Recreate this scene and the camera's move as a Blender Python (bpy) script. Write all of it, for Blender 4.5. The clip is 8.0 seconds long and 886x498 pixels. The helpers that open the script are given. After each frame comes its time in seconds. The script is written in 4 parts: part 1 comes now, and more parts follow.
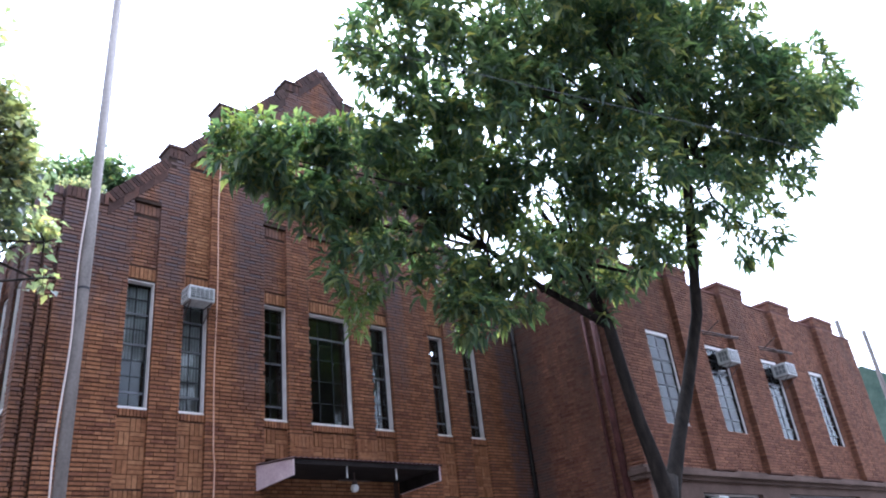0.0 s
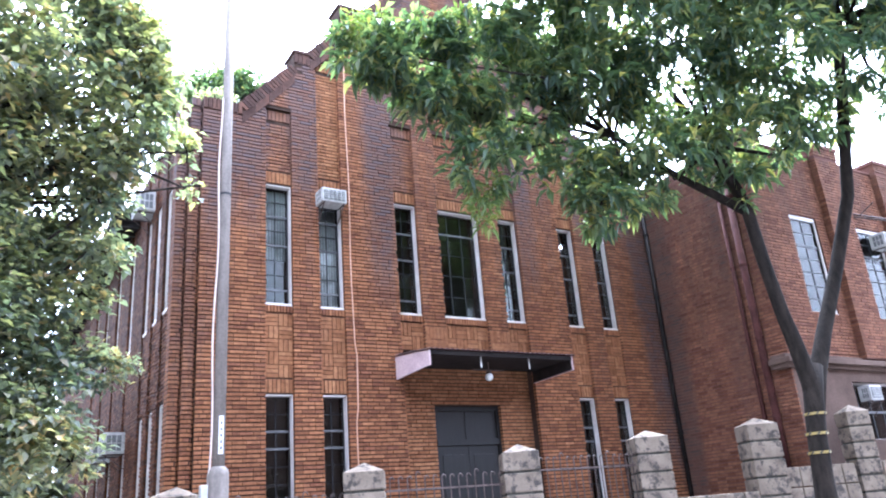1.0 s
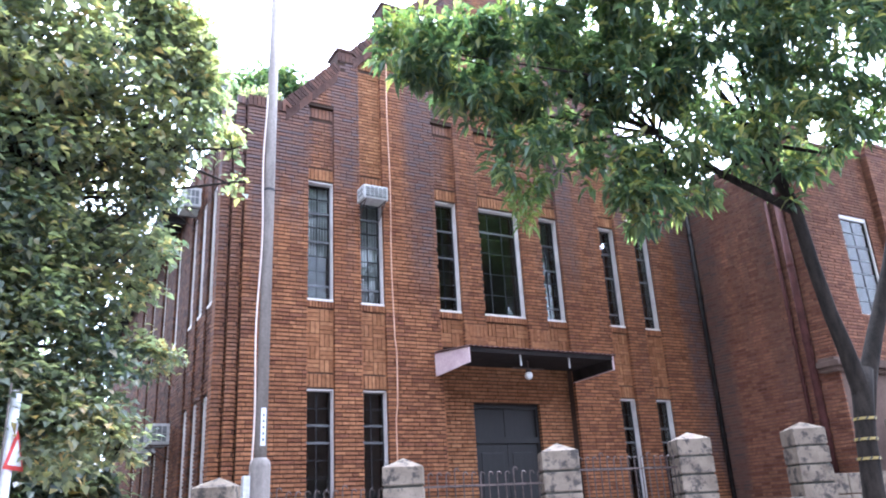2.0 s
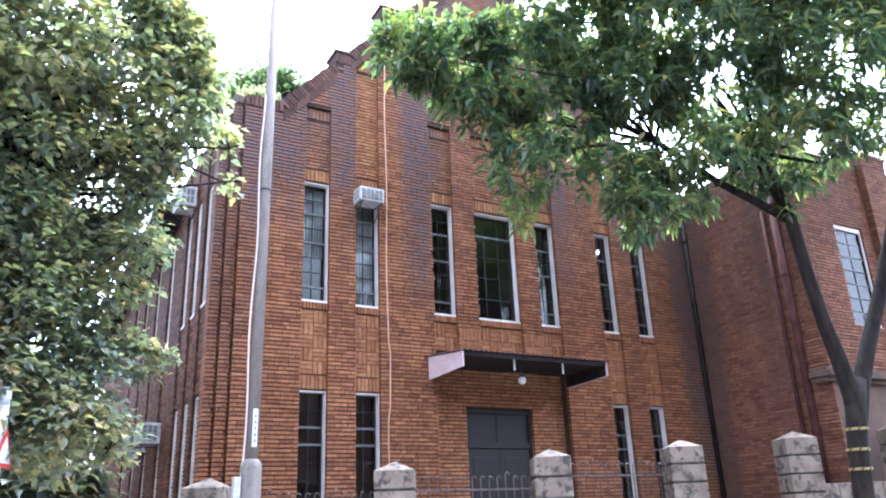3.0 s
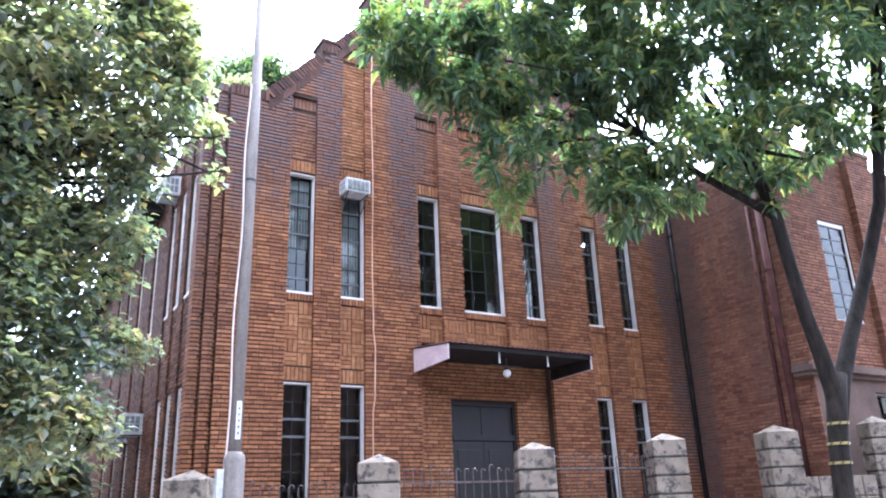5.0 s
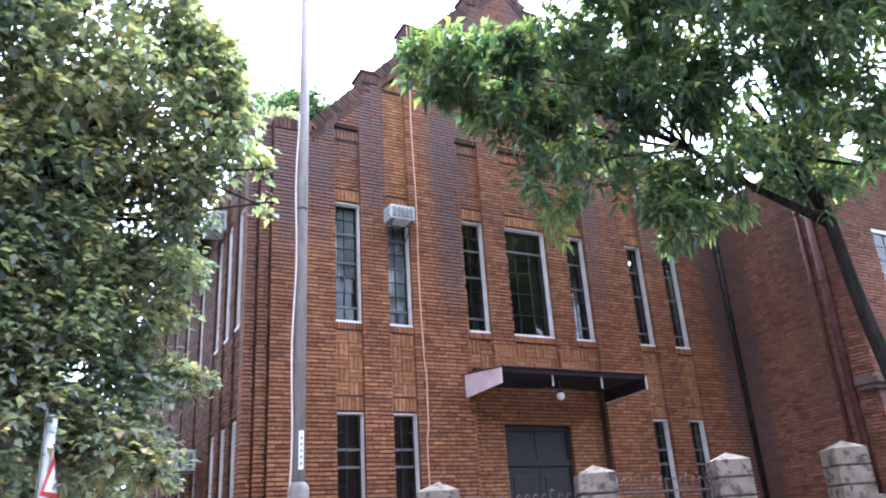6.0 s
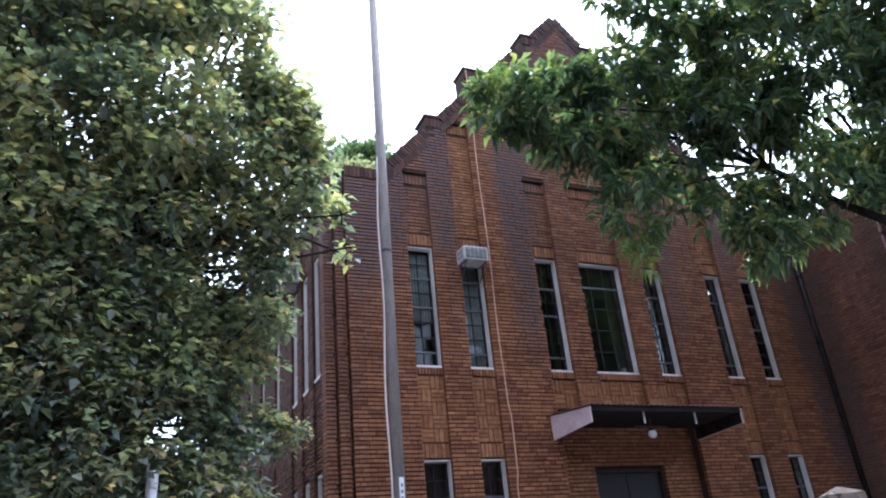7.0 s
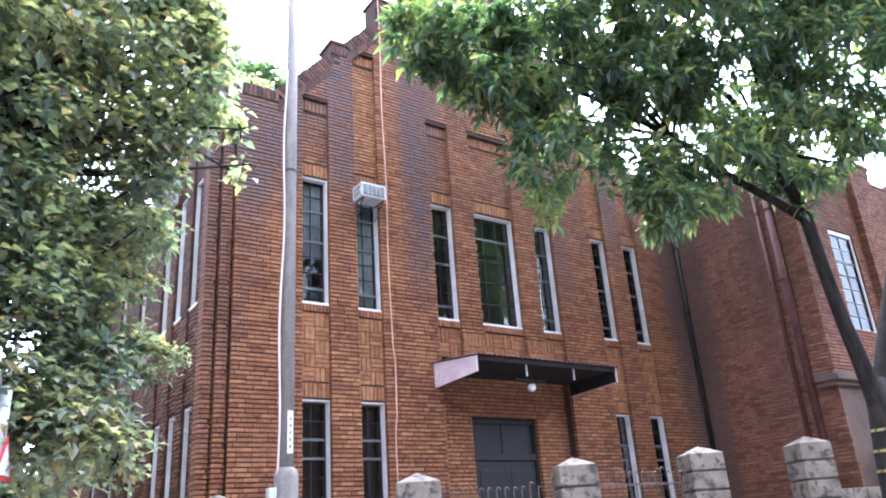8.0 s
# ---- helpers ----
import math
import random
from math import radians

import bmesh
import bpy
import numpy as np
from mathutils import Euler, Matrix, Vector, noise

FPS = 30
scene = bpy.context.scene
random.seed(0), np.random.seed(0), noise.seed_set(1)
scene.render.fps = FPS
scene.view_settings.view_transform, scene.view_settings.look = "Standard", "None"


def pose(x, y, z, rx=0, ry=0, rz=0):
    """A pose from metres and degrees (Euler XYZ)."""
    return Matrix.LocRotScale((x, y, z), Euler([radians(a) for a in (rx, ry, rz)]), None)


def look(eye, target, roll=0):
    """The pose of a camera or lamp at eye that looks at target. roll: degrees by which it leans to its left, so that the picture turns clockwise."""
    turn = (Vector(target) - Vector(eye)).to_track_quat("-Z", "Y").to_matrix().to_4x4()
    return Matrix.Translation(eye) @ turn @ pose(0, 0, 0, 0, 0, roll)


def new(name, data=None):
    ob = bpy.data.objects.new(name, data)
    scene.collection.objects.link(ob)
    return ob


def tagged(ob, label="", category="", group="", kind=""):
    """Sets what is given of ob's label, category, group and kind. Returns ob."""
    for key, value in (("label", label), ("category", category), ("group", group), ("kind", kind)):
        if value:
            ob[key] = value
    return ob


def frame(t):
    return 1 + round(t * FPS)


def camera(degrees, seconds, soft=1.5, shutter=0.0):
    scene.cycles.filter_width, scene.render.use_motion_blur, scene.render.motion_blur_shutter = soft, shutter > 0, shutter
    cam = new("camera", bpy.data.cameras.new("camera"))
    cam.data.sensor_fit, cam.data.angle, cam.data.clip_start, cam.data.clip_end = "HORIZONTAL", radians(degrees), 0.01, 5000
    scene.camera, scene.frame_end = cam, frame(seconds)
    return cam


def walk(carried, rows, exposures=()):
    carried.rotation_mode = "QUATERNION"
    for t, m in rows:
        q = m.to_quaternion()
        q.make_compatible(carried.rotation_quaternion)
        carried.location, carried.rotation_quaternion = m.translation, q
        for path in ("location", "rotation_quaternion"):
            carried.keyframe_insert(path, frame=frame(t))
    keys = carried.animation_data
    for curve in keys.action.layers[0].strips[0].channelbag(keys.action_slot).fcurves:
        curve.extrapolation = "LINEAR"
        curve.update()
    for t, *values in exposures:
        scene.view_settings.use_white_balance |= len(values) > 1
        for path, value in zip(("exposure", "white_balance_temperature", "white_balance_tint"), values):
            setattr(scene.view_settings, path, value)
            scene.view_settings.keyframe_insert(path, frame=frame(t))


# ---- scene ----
cam = camera(60.3, 8.0, soft=2.0)
PATH = [
    (0, (-0.263, 0.579, 1.198), (0.978, 1.874, 2.082), -6.8),
    (0.3, (-0.239, 0.583, 1.214), (0.95, 1.953, 2.056), -5.9),
    (0.5, (-0.231, 0.586, 1.22), (0.939, 2.033, 1.952), -5.5),
    (1, (-0.208, 0.58, 1.183), (0.806, 2.17, 1.848), -4.7),
    (1.5, (-0.216, 0.581, 1.147), (0.721, 2.218, 1.811), -3.8),
    (3, (-0.218, 0.618, 1.161), (0.717, 2.251, 1.838), -2.3),
    (3.5, (-0.226, 0.618, 1.158), (0.733, 2.236, 1.838), -2.1),
    (4, (-0.233, 0.629, 1.168), (0.764, 2.227, 1.841), -2.1),
    (5.3, (-0.207, 0.668, 1.195), (0.743, 2.304, 1.843), -2.0),
    (5.5, (-0.246, 0.718, 1.181), (0.68, 2.367, 1.832), -1.7),
    (6, (-0.417, 0.896, 1.147), (0.474, 2.531, 1.877), -3.7),
    (6.5, (-0.566, 1.099, 1.089), (0.233, 2.731, 1.923), -4.6),
    (7, (-0.742, 1.334, 1.098), (0.019, 2.971, 1.958), -5.6),
    (7.5, (-0.878, 1.667, 1.098), (0.039, 3.259, 1.888), -4.7),
    (8, (-0.915, 2.062, 1.07), (0.161, 3.582, 1.799), -4.1),
]
LIGHT = [(0.0, 2.76), (0.5, 2.76), (1.0, 3.98), (1.5, 3.8), (3.5, 3.83), (5.5, 3.85), (6.0, 3.55), (6.5, 2.92), (7.0, 2.46), (7.25, 2.52), (7.5, 3.05), (8.0, 3.86)]
walk(cam, [(t, look(eye, target, roll)) for t, eye, target, roll in PATH], [(t, stops, 5080, 15) for t, stops in LIGHT])

# ---- light: overcast daylight ----
world = bpy.data.worlds.new("overcast_sky")
scene.world = world
world.use_nodes = True
wn, wl = world.node_tree.nodes, world.node_tree.links
sky = wn.new("ShaderNodeTexSky")
sky.sky_type, sky.sun_disc = "NISHITA", False
sky.sun_elevation, sky.sun_rotation = radians(66), radians(54)
sky.dust_density, sky.air_density = 4.0, 1.0
grey = wn.new("ShaderNodeHueSaturation")
grey.inputs["Saturation"].default_value = 0.12
wl.new(sky.outputs[0], grey.inputs["Color"])
wl.new(grey.outputs[0], wn["Background"].inputs[0])
wn["Background"].inputs[1].default_value = 0.15
sun_data = bpy.data.lights.new("sun", "SUN")
sun_data.energy, sun_data.angle, sun_data.color = 0.7, radians(30), (1.0, 0.97, 0.94)
sun = new("sun", sun_data)
sun.matrix_world = look((26, 24, 52), (8, 11, 4))


# ---- materials ----
def nodes_of(name, rough=0.8, metal=0.0):
    m = bpy.data.materials.new(name)
    m.use_nodes = True
    n, l = m.node_tree.nodes, m.node_tree.links
    b = n["Principled BSDF"]
    b.inputs["Roughness"].default_value, b.inputs["Metallic"].default_value = rough, metal
    if rough > 0.75:
        b.inputs["Specular IOR Level"].default_value = 0.12      # porous, chalky surfaces hardly shine
    return m, n, l, b


def noise_node(n, l, scale, detail=4.0, stretch=None, rough=0.55):
    tc = n.new("ShaderNodeNewGeometry")
    mp = n.new("ShaderNodeMapping")
    mp.inputs["Scale"].default_value = stretch or (1, 1, 1)
    l.new(tc.outputs["Position"], mp.inputs["Vector"])
    t = n.new("ShaderNodeTexNoise")
    t.inputs["Scale"].default_value, t.inputs["Detail"].default_value, t.inputs["Roughness"].default_value = scale, detail, rough
    l.new(mp.outputs[0], t.inputs["Vector"])
    return t.outputs["Fac"]


def ramp(n, l, fac, stops):
    r = n.new("ShaderNodeValToRGB")
    while len(r.color_ramp.elements) < len(stops):
        r.color_ramp.elements.new(0.5)
    for e, (p, c) in zip(r.color_ramp.elements, stops):
        e.position, e.color = p, (*c, 1) if len(c) == 3 else c
    l.new(fac, r.inputs[0])
    return r.outputs[0]


def mixed(n, l, fac, a, b, how="MIX"):
    x = n.new("ShaderNodeMix")
    x.data_type, x.blend_type = "RGBA", how
    for socket, value in ((x.inputs[0], fac), (x.inputs[6], a), (x.inputs[7], b)):
        if isinstance(value, (int, float)):
            socket.default_value = value
        elif isinstance(value, tuple):
            socket.default_value = (*value, 1)
        else:
            l.new(value, socket)
    return x.outputs[2]


def maths(n, l, op, a, b=0.0, c=0.0, clamp=False):
    x = n.new("ShaderNodeMath")
    x.operation, x.use_clamp = op, clamp
    for socket, value in zip(x.inputs, (a, b, c)):
        if isinstance(value, (int, float)):
            socket.default_value = value
        else:
            l.new(value, socket)
    return x.outputs[0]


def bump(n, l, b, height, strength=0.3, distance=0.01):
    x = n.new("ShaderNodeBump")
    x.inputs["Strength"].default_value, x.inputs["Distance"].default_value = strength, distance
    l.new(height, x.inputs["Height"])
    l.new(x.outputs[0], b.inputs["Normal"])


def worn(name, dark, light, rough=0.8, metal=0.0, big=1.5, fine=30.0, relief=0.25, stretch=None):
    """A surface whose colour wanders between two tones, with grain and fine relief."""
    m, n, l, b = nodes_of(name, rough, metal)
    a = noise_node(n, l, big, 5, stretch)
    g = noise_node(n, l, fine, 3)
    base = ramp(n, l, a, [(0.3, dark), (0.7, light)])
    col = mixed(n, l, 0.35, base, ramp(n, l, g, [(0.3, (0.35, 0.35, 0.35)), (0.7, (1, 1, 1))]), "MULTIPLY")
    l.new(col, b.inputs["Base Color"])
    bump(n, l, b, g, relief, 0.008)
    return m


def brick_material(name, stops, soot, soot_from, soot_span, streaks=()):
    """Fired brick: each piece its own tone; soot and run-off streaks that hang down from the parapet; streaks also
    darken the inner corner.
    """
    m, n, l, b = nodes_of(name, 0.82)
    geo = n.new("ShaderNodeNewGeometry")
    info = n.new("ShaderNodeObjectInfo")
    pick = maths(n, l, "FRACT", maths(n, l, "ADD", geo.outputs["Random Per Island"], info.outputs["Random"]))
    base = ramp(n, l, pick, stops)
    patch = noise_node(n, l, 0.9, 4)
    base = mixed(n, l, 0.55, base, ramp(n, l, patch, [(0.3, (0.62, 0.55, 0.52)), (0.7, (1.1, 1.05, 1.0))]), "MULTIPLY")
    grain = noise_node(n, l, 55, 3)
    base = mixed(n, l, 0.4, base, ramp(n, l, grain, [(0.3, (0.5, 0.5, 0.5)), (0.7, (1, 1, 1))]), "MULTIPLY")
    blotch = noise_node(n, l, 11, 4)
    base = mixed(n, l, 0.6, base, ramp(n, l, blotch, [(0.32, (0.55, 0.50, 0.48)), (0.55, (1, 1, 1)), (0.72, (1.25, 1.22, 1.18))]), "MULTIPLY")
    sep = n.new("ShaderNodeSeparateXYZ")
    l.new(geo.outputs["Position"], sep.inputs[0])
    runs = noise_node(n, l, 1.0, 5, (2.2, 2.2, 0.16))
    height = maths(n, l, "DIVIDE", maths(n, l, "SUBTRACT", sep.outputs[2], soot_from), soot_span)
    amount = maths(n, l, "ADD", maths(n, l, "MULTIPLY", height, 0.62), maths(n, l, "MULTIPLY", maths(n, l, "SUBTRACT", runs, 0.50), 2.8))
    mottling = noise_node(n, l, 2.3, 5, (1.6, 1.6, 0.5))
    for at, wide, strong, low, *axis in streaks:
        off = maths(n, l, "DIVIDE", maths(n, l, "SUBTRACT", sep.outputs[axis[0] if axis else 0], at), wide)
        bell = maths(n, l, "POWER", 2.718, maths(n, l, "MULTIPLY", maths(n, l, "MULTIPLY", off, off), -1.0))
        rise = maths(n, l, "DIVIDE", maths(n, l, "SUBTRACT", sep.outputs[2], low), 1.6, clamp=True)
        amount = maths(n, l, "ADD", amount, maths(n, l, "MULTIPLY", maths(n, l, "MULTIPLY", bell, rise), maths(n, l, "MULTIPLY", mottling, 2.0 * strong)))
    mottle = maths(n, l, "MULTIPLY", maths(n, l, "SUBTRACT", noise_node(n, l, 9.0, 4), 0.5), 1.1)
    amount = maths(n, l, "ADD", amount, mottle)
    fac = maths(n, l, "MULTIPLY", maths(n, l, "MULTIPLY", amount, 0.8, clamp=True), maths(n, l, "ADD", 0.45, maths(n, l, "MULTIPLY", pick, 0.6)), clamp=True)
    l.new(mixed(n, l, fac, base, soot), b.inputs["Base Color"])
    bump(n, l, b, grain, 0.35, 0.006)
    return m


# The streak at x 13.55 darkens the front's end beside the wing.
MAIN_BRICK = brick_material("main_brick", [(0.0, (0.181, 0.078, 0.043)), (0.3, (0.243, 0.110, 0.055)), (0.6, (0.287, 0.130, 0.063)), (0.85, (0.334, 0.159, 0.079)), (1.0, (0.209, 0.089, 0.052))],
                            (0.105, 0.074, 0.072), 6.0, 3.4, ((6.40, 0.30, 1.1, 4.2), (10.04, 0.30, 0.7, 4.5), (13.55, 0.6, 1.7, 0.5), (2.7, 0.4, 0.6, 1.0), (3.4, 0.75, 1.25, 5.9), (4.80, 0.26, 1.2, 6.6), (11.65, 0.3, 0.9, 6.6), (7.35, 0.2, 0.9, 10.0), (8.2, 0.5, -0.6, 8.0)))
PANEL_BRICK = brick_material("panel_brick", [(0.0, (0.235, 0.107, 0.050)), (0.5, (0.300, 0.142, 0.069)), (1.0, (0.348, 0.175, 0.087))], (0.082, 0.051, 0.042), 7.6, 7.0)
# Darker copy of the main brick: the garden tree's shade in the colour, plus soot.
SHADED_FLANK_BRICK = brick_material("shaded_flank_brick", [(0.0, (0.066, 0.029, 0.018)), (0.5, (0.130, 0.056, 0.031)), (1.0, (0.185, 0.082, 0.044))], (0.045, 0.030, 0.026), 3.0, 4.5)
COPING_BRICK = brick_material("coping_brick", [(0.0, (0.055, 0.033, 0.029)), (0.5, (0.085, 0.049, 0.040)), (1.0, (0.132, 0.069, 0.051))], (0.052, 0.039, 0.035), 8.0, 8.0)
# Streaks along y darken the wing's flank beside the front and the pipes.
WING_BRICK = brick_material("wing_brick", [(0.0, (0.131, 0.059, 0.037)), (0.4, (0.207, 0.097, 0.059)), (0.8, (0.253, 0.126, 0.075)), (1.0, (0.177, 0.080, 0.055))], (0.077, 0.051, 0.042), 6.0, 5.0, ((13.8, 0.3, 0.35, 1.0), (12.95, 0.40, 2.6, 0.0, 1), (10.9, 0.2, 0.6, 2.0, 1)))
MORTAR = worn("mortar", (0.032, 0.022, 0.018), (0.085, 0.052, 0.038), 0.95, big=2.0, fine=40)
WING_MORTAR = worn("wing_mortar", (0.10, 0.05, 0.04), (0.17, 0.085, 0.065), 0.95, big=2.0, fine=40)
RENDER_COAT = worn("rendered_wall", (0.085, 0.056, 0.044), (0.145, 0.098, 0.078), 0.9, big=1.2, fine=25)


def peeled_stone():
    """Pale limewashed stone with dark scabs where the coat has come off."""
    m, n, l, b = nodes_of("peeled_stone", 0.9)
    pale = ramp(n, l, noise_node(n, l, 3.0, 5), [(0.3, (0.150, 0.118, 0.090)), (0.7, (0.28, 0.228, 0.178))])
    scab = noise_node(n, l, 5.5, 8, None, 0.68)
    spots = ramp(n, l, scab, [(0.51, (0, 0, 0)), (0.60, (1, 1, 1))])
    fine = noise_node(n, l, 60, 3)
    col = mixed(n, l, spots, pale, (0.075, 0.065, 0.058))
    col = mixed(n, l, 0.35, col, ramp(n, l, fine, [(0.3, (0.5, 0.5, 0.5)), (0.7, (1, 1, 1))]), "MULTIPLY")
    l.new(col, b.inputs["Base Color"])
    bump(n, l, b, maths(n, l, "SUBTRACT", fine, scab), 0.6, 0.02)
    return m


STONE = peeled_stone()
# Darker tone for the recessed joints of the piers.
STONE_DARK = worn("dark_joint", (0.03, 0.03, 0.025), (0.10, 0.095, 0.08), 0.95, big=8)
WHITE_WOOD = worn("white_painted_wood", (0.60, 0.54, 0.51), (0.80, 0.75, 0.72), 0.55, big=3.0, fine=60, relief=0.1)
DARK_STEEL = worn("dark_window_steel", (0.012, 0.012, 0.014), (0.03, 0.03, 0.032), 0.5, 0.3, big=6)
GREY_STEEL = worn("grey_window_steel", (0.07, 0.07, 0.075), (0.14, 0.14, 0.145), 0.5, 0.0, big=6)
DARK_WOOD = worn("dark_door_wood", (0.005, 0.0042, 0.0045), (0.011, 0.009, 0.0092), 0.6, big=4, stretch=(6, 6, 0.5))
TIN = worn("rusted_tin_roof", (0.05, 0.02, 0.018), (0.11, 0.045, 0.04), 0.6, 0.3, big=5)
PINK_BOARD = worn("faded_pink_board", (0.42, 0.30, 0.31), (0.58, 0.44, 0.44), 0.7, big=3)
# Near-black boards: the shade under the canopy is put into this colour.
SHADED_BOARD = worn("shaded_soffit_board", (0.014, 0.011, 0.011), (0.03, 0.024, 0.022), 0.8, big=4)
ROOF_TILE = worn("dark_roof_tile", (0.018, 0.016, 0.017), (0.05, 0.042, 0.042), 0.85, big=5)
PLASTIC = worn("aged_white_plastic", (0.36, 0.35, 0.34), (0.54, 0.53, 0.51), 0.5, big=8)
GRILLE = worn("grey_grille", (0.09, 0.093, 0.096), (0.17, 0.173, 0.177), 0.5, big=8)
PIPE_PAINT = worn("dark_red_pipe", (0.045, 0.018, 0.016), (0.09, 0.035, 0.03), 0.9, big=5)
# Iron toned near-black with the shadow of the inner corner.
SHADED_PIPE = worn("shaded_iron_pipe", (0.010, 0.008, 0.0075), (0.024, 0.019, 0.017), 0.95, big=5)
GALVANISED = worn("galvanised_steel", (0.160, 0.138, 0.124), (0.245, 0.214, 0.192), 0.8, 0.0, big=4, stretch=(3, 3, 0.6))
CABLE = worn("pale_cable", (0.55, 0.45, 0.40), (0.70, 0.60, 0.55), 0.6)
ORANGE_CABLE = worn("faded_orange_cable", (0.50, 0.27, 0.17), (0.66, 0.40, 0.28), 0.6)
BLACK_WIRE = worn("black_wire", (0.02, 0.02, 0.022), (0.04, 0.04, 0.045), 0.6)
IRON = worn("rusty_iron", (0.06, 0.045, 0.04), (0.15, 0.11, 0.10), 0.6, 0.4, big=12)
BARK = worn("grey_brown_bark", (0.009, 0.0075, 0.0065), (0.032, 0.025, 0.020), 0.95, big=5, fine=26, relief=1.0, stretch=(2.4, 2.4, 0.5))
CURTAIN = worn("pale_curtain", (0.68, 0.67, 0.65), (0.84, 0.83, 0.81), 0.9, big=2.5, relief=0.05)
# Grey of the pale reflections in the front's left windows.
GREY_REFLECTION = worn("grey_reflection", (0.30, 0.29, 0.29), (0.46, 0.45, 0.44), 0.9, big=2.5, relief=0.05)
# Plaster toned down so the gloom of the rooms is in its colour.
INTERIOR = worn("gloom_toned_plaster", (0.10, 0.09, 0.085), (0.16, 0.15, 0.14), 0.9)
ASPHALT = worn("asphalt", (0.04, 0.04, 0.042), (0.065, 0.064, 0.064), 0.9, big=1.5, fine=120)
PAVING = worn("paving", (0.22, 0.21, 0.20), (0.32, 0.31, 0.29), 0.9, big=1.5)
EARTH = worn("grassy_ground", (0.04, 0.055, 0.025), (0.09, 0.10, 0.05), 0.95, big=0.4)
YELLOW = worn("yellow_tape", (0.26, 0.19, 0.05), (0.36, 0.27, 0.09), 0.6)
BLACK_TAPE = worn("black_tape", (0.02, 0.02, 0.02), (0.04, 0.04, 0.04), 0.5)
SIGN_WHITE = worn("sign_white", (0.62, 0.62, 0.64), (0.78, 0.78, 0.80), 0.4)
SIGN_RED = worn("sign_red", (0.42, 0.04, 0.04), (0.55, 0.06, 0.06), 0.4)
LAMP_GLOBE = worn("opal_globe", (0.75, 0.75, 0.74), (0.85, 0.85, 0.84), 0.25, relief=0.0)
SLATE_SHUTTER = worn("grey_shutter", (0.17, 0.16, 0.155), (0.27, 0.255, 0.245), 0.5, big=3)
HILL = worn("wooded_hill", (0.05, 0.075, 0.06), (0.10, 0.13, 0.10), 0.95, big=0.25, fine=1.2)


def glass_material():
    m, n, l, b = nodes_of("window_glass")
    gloss, clear, mix, fres = n.new("ShaderNodeBsdfGlossy"), n.new("ShaderNodeBsdfTransparent"), n.new("ShaderNodeMixShader"), n.new("ShaderNodeFresnel")
    gloss.inputs["Roughness"].default_value = 0.03
    clear.inputs["Color"].default_value = (0.86, 0.89, 0.88, 1)
    fres.inputs["IOR"].default_value = 1.34
    l.new(fres.outputs[0], mix.inputs[0])
    l.new(clear.outputs[0], mix.inputs[1])
    l.new(gloss.outputs[0], mix.inputs[2])
    wave = noise_node(n, l, 3.0, 2)
    x = n.new("ShaderNodeBump")
    x.inputs["Strength"].default_value, x.inputs["Distance"].default_value = 0.08, 0.02
    l.new(wave, x.inputs["Height"])
    l.new(x.outputs[0], gloss.inputs["Normal"])
    l.new(mix.outputs[0], n["Material Output"].inputs[0])
    return m


GLASS = glass_material()


def leaf_material(name, stops, thinness=0.45):
    m, n, l, b = nodes_of(name, 0.38)
    geo = n.new("ShaderNodeNewGeometry")
    tone = ramp(n, l, geo.outputs["Random Per Island"], stops)
    big = noise_node(n, l, 0.9, 3)
    tone = mixed(n, l, 0.8, tone, ramp(n, l, big, [(0.35, (0.6, 0.7, 0.7)), (0.65, (1.25, 1.15, 0.9))]), "MULTIPLY")
    l.new(tone, b.inputs["Base Color"])
    thin, mix = n.new("ShaderNodeBsdfTranslucent"), n.new("ShaderNodeMixShader")
    mix.inputs[0].default_value = thinness
    l.new(mixed(n, l, 1.0, tone, (1.3, 1.35, 0.6), "MULTIPLY"), thin.inputs[0])
    l.new(b.outputs[0], mix.inputs[1])
    l.new(thin.outputs[0], mix.inputs[2])
    l.new(mix.outputs[0], n["Material Output"].inputs[0])
    return m


STREET_LEAF = leaf_material("long_glossy_leaf", [(0.0, (0.049, 0.081, 0.061)), (0.55, (0.100, 0.149, 0.105)), (0.85, (0.166, 0.204, 0.124)), (1.0, (0.313, 0.289, 0.124))], 0.6)
YOUNG_LEAF = leaf_material("young_yellow_leaf", [(0.0, (0.085, 0.140, 0.050)), (0.6, (0.150, 0.205, 0.070)), (1.0, (0.235, 0.255, 0.090))])
GARDEN_LEAF = leaf_material("round_garden_leaf", [(0.0, (0.108, 0.130, 0.139)), (0.5, (0.198, 0.225, 0.226)), (0.85, (0.287, 0.290, 0.253)), (1.0, (0.485, 0.348, 0.253))], 0.65)

# Lit garden leaf: the sky's brightness is put into a paler colour.
PALE_LEAF = leaf_material("pale_lit_leaf", [(0.0, (0.210, 0.235, 0.180)), (0.5, (0.290, 0.305, 0.215)), (0.9, (0.360, 0.355, 0.245)), (1.0, (0.43, 0.37, 0.28))], 0.6)


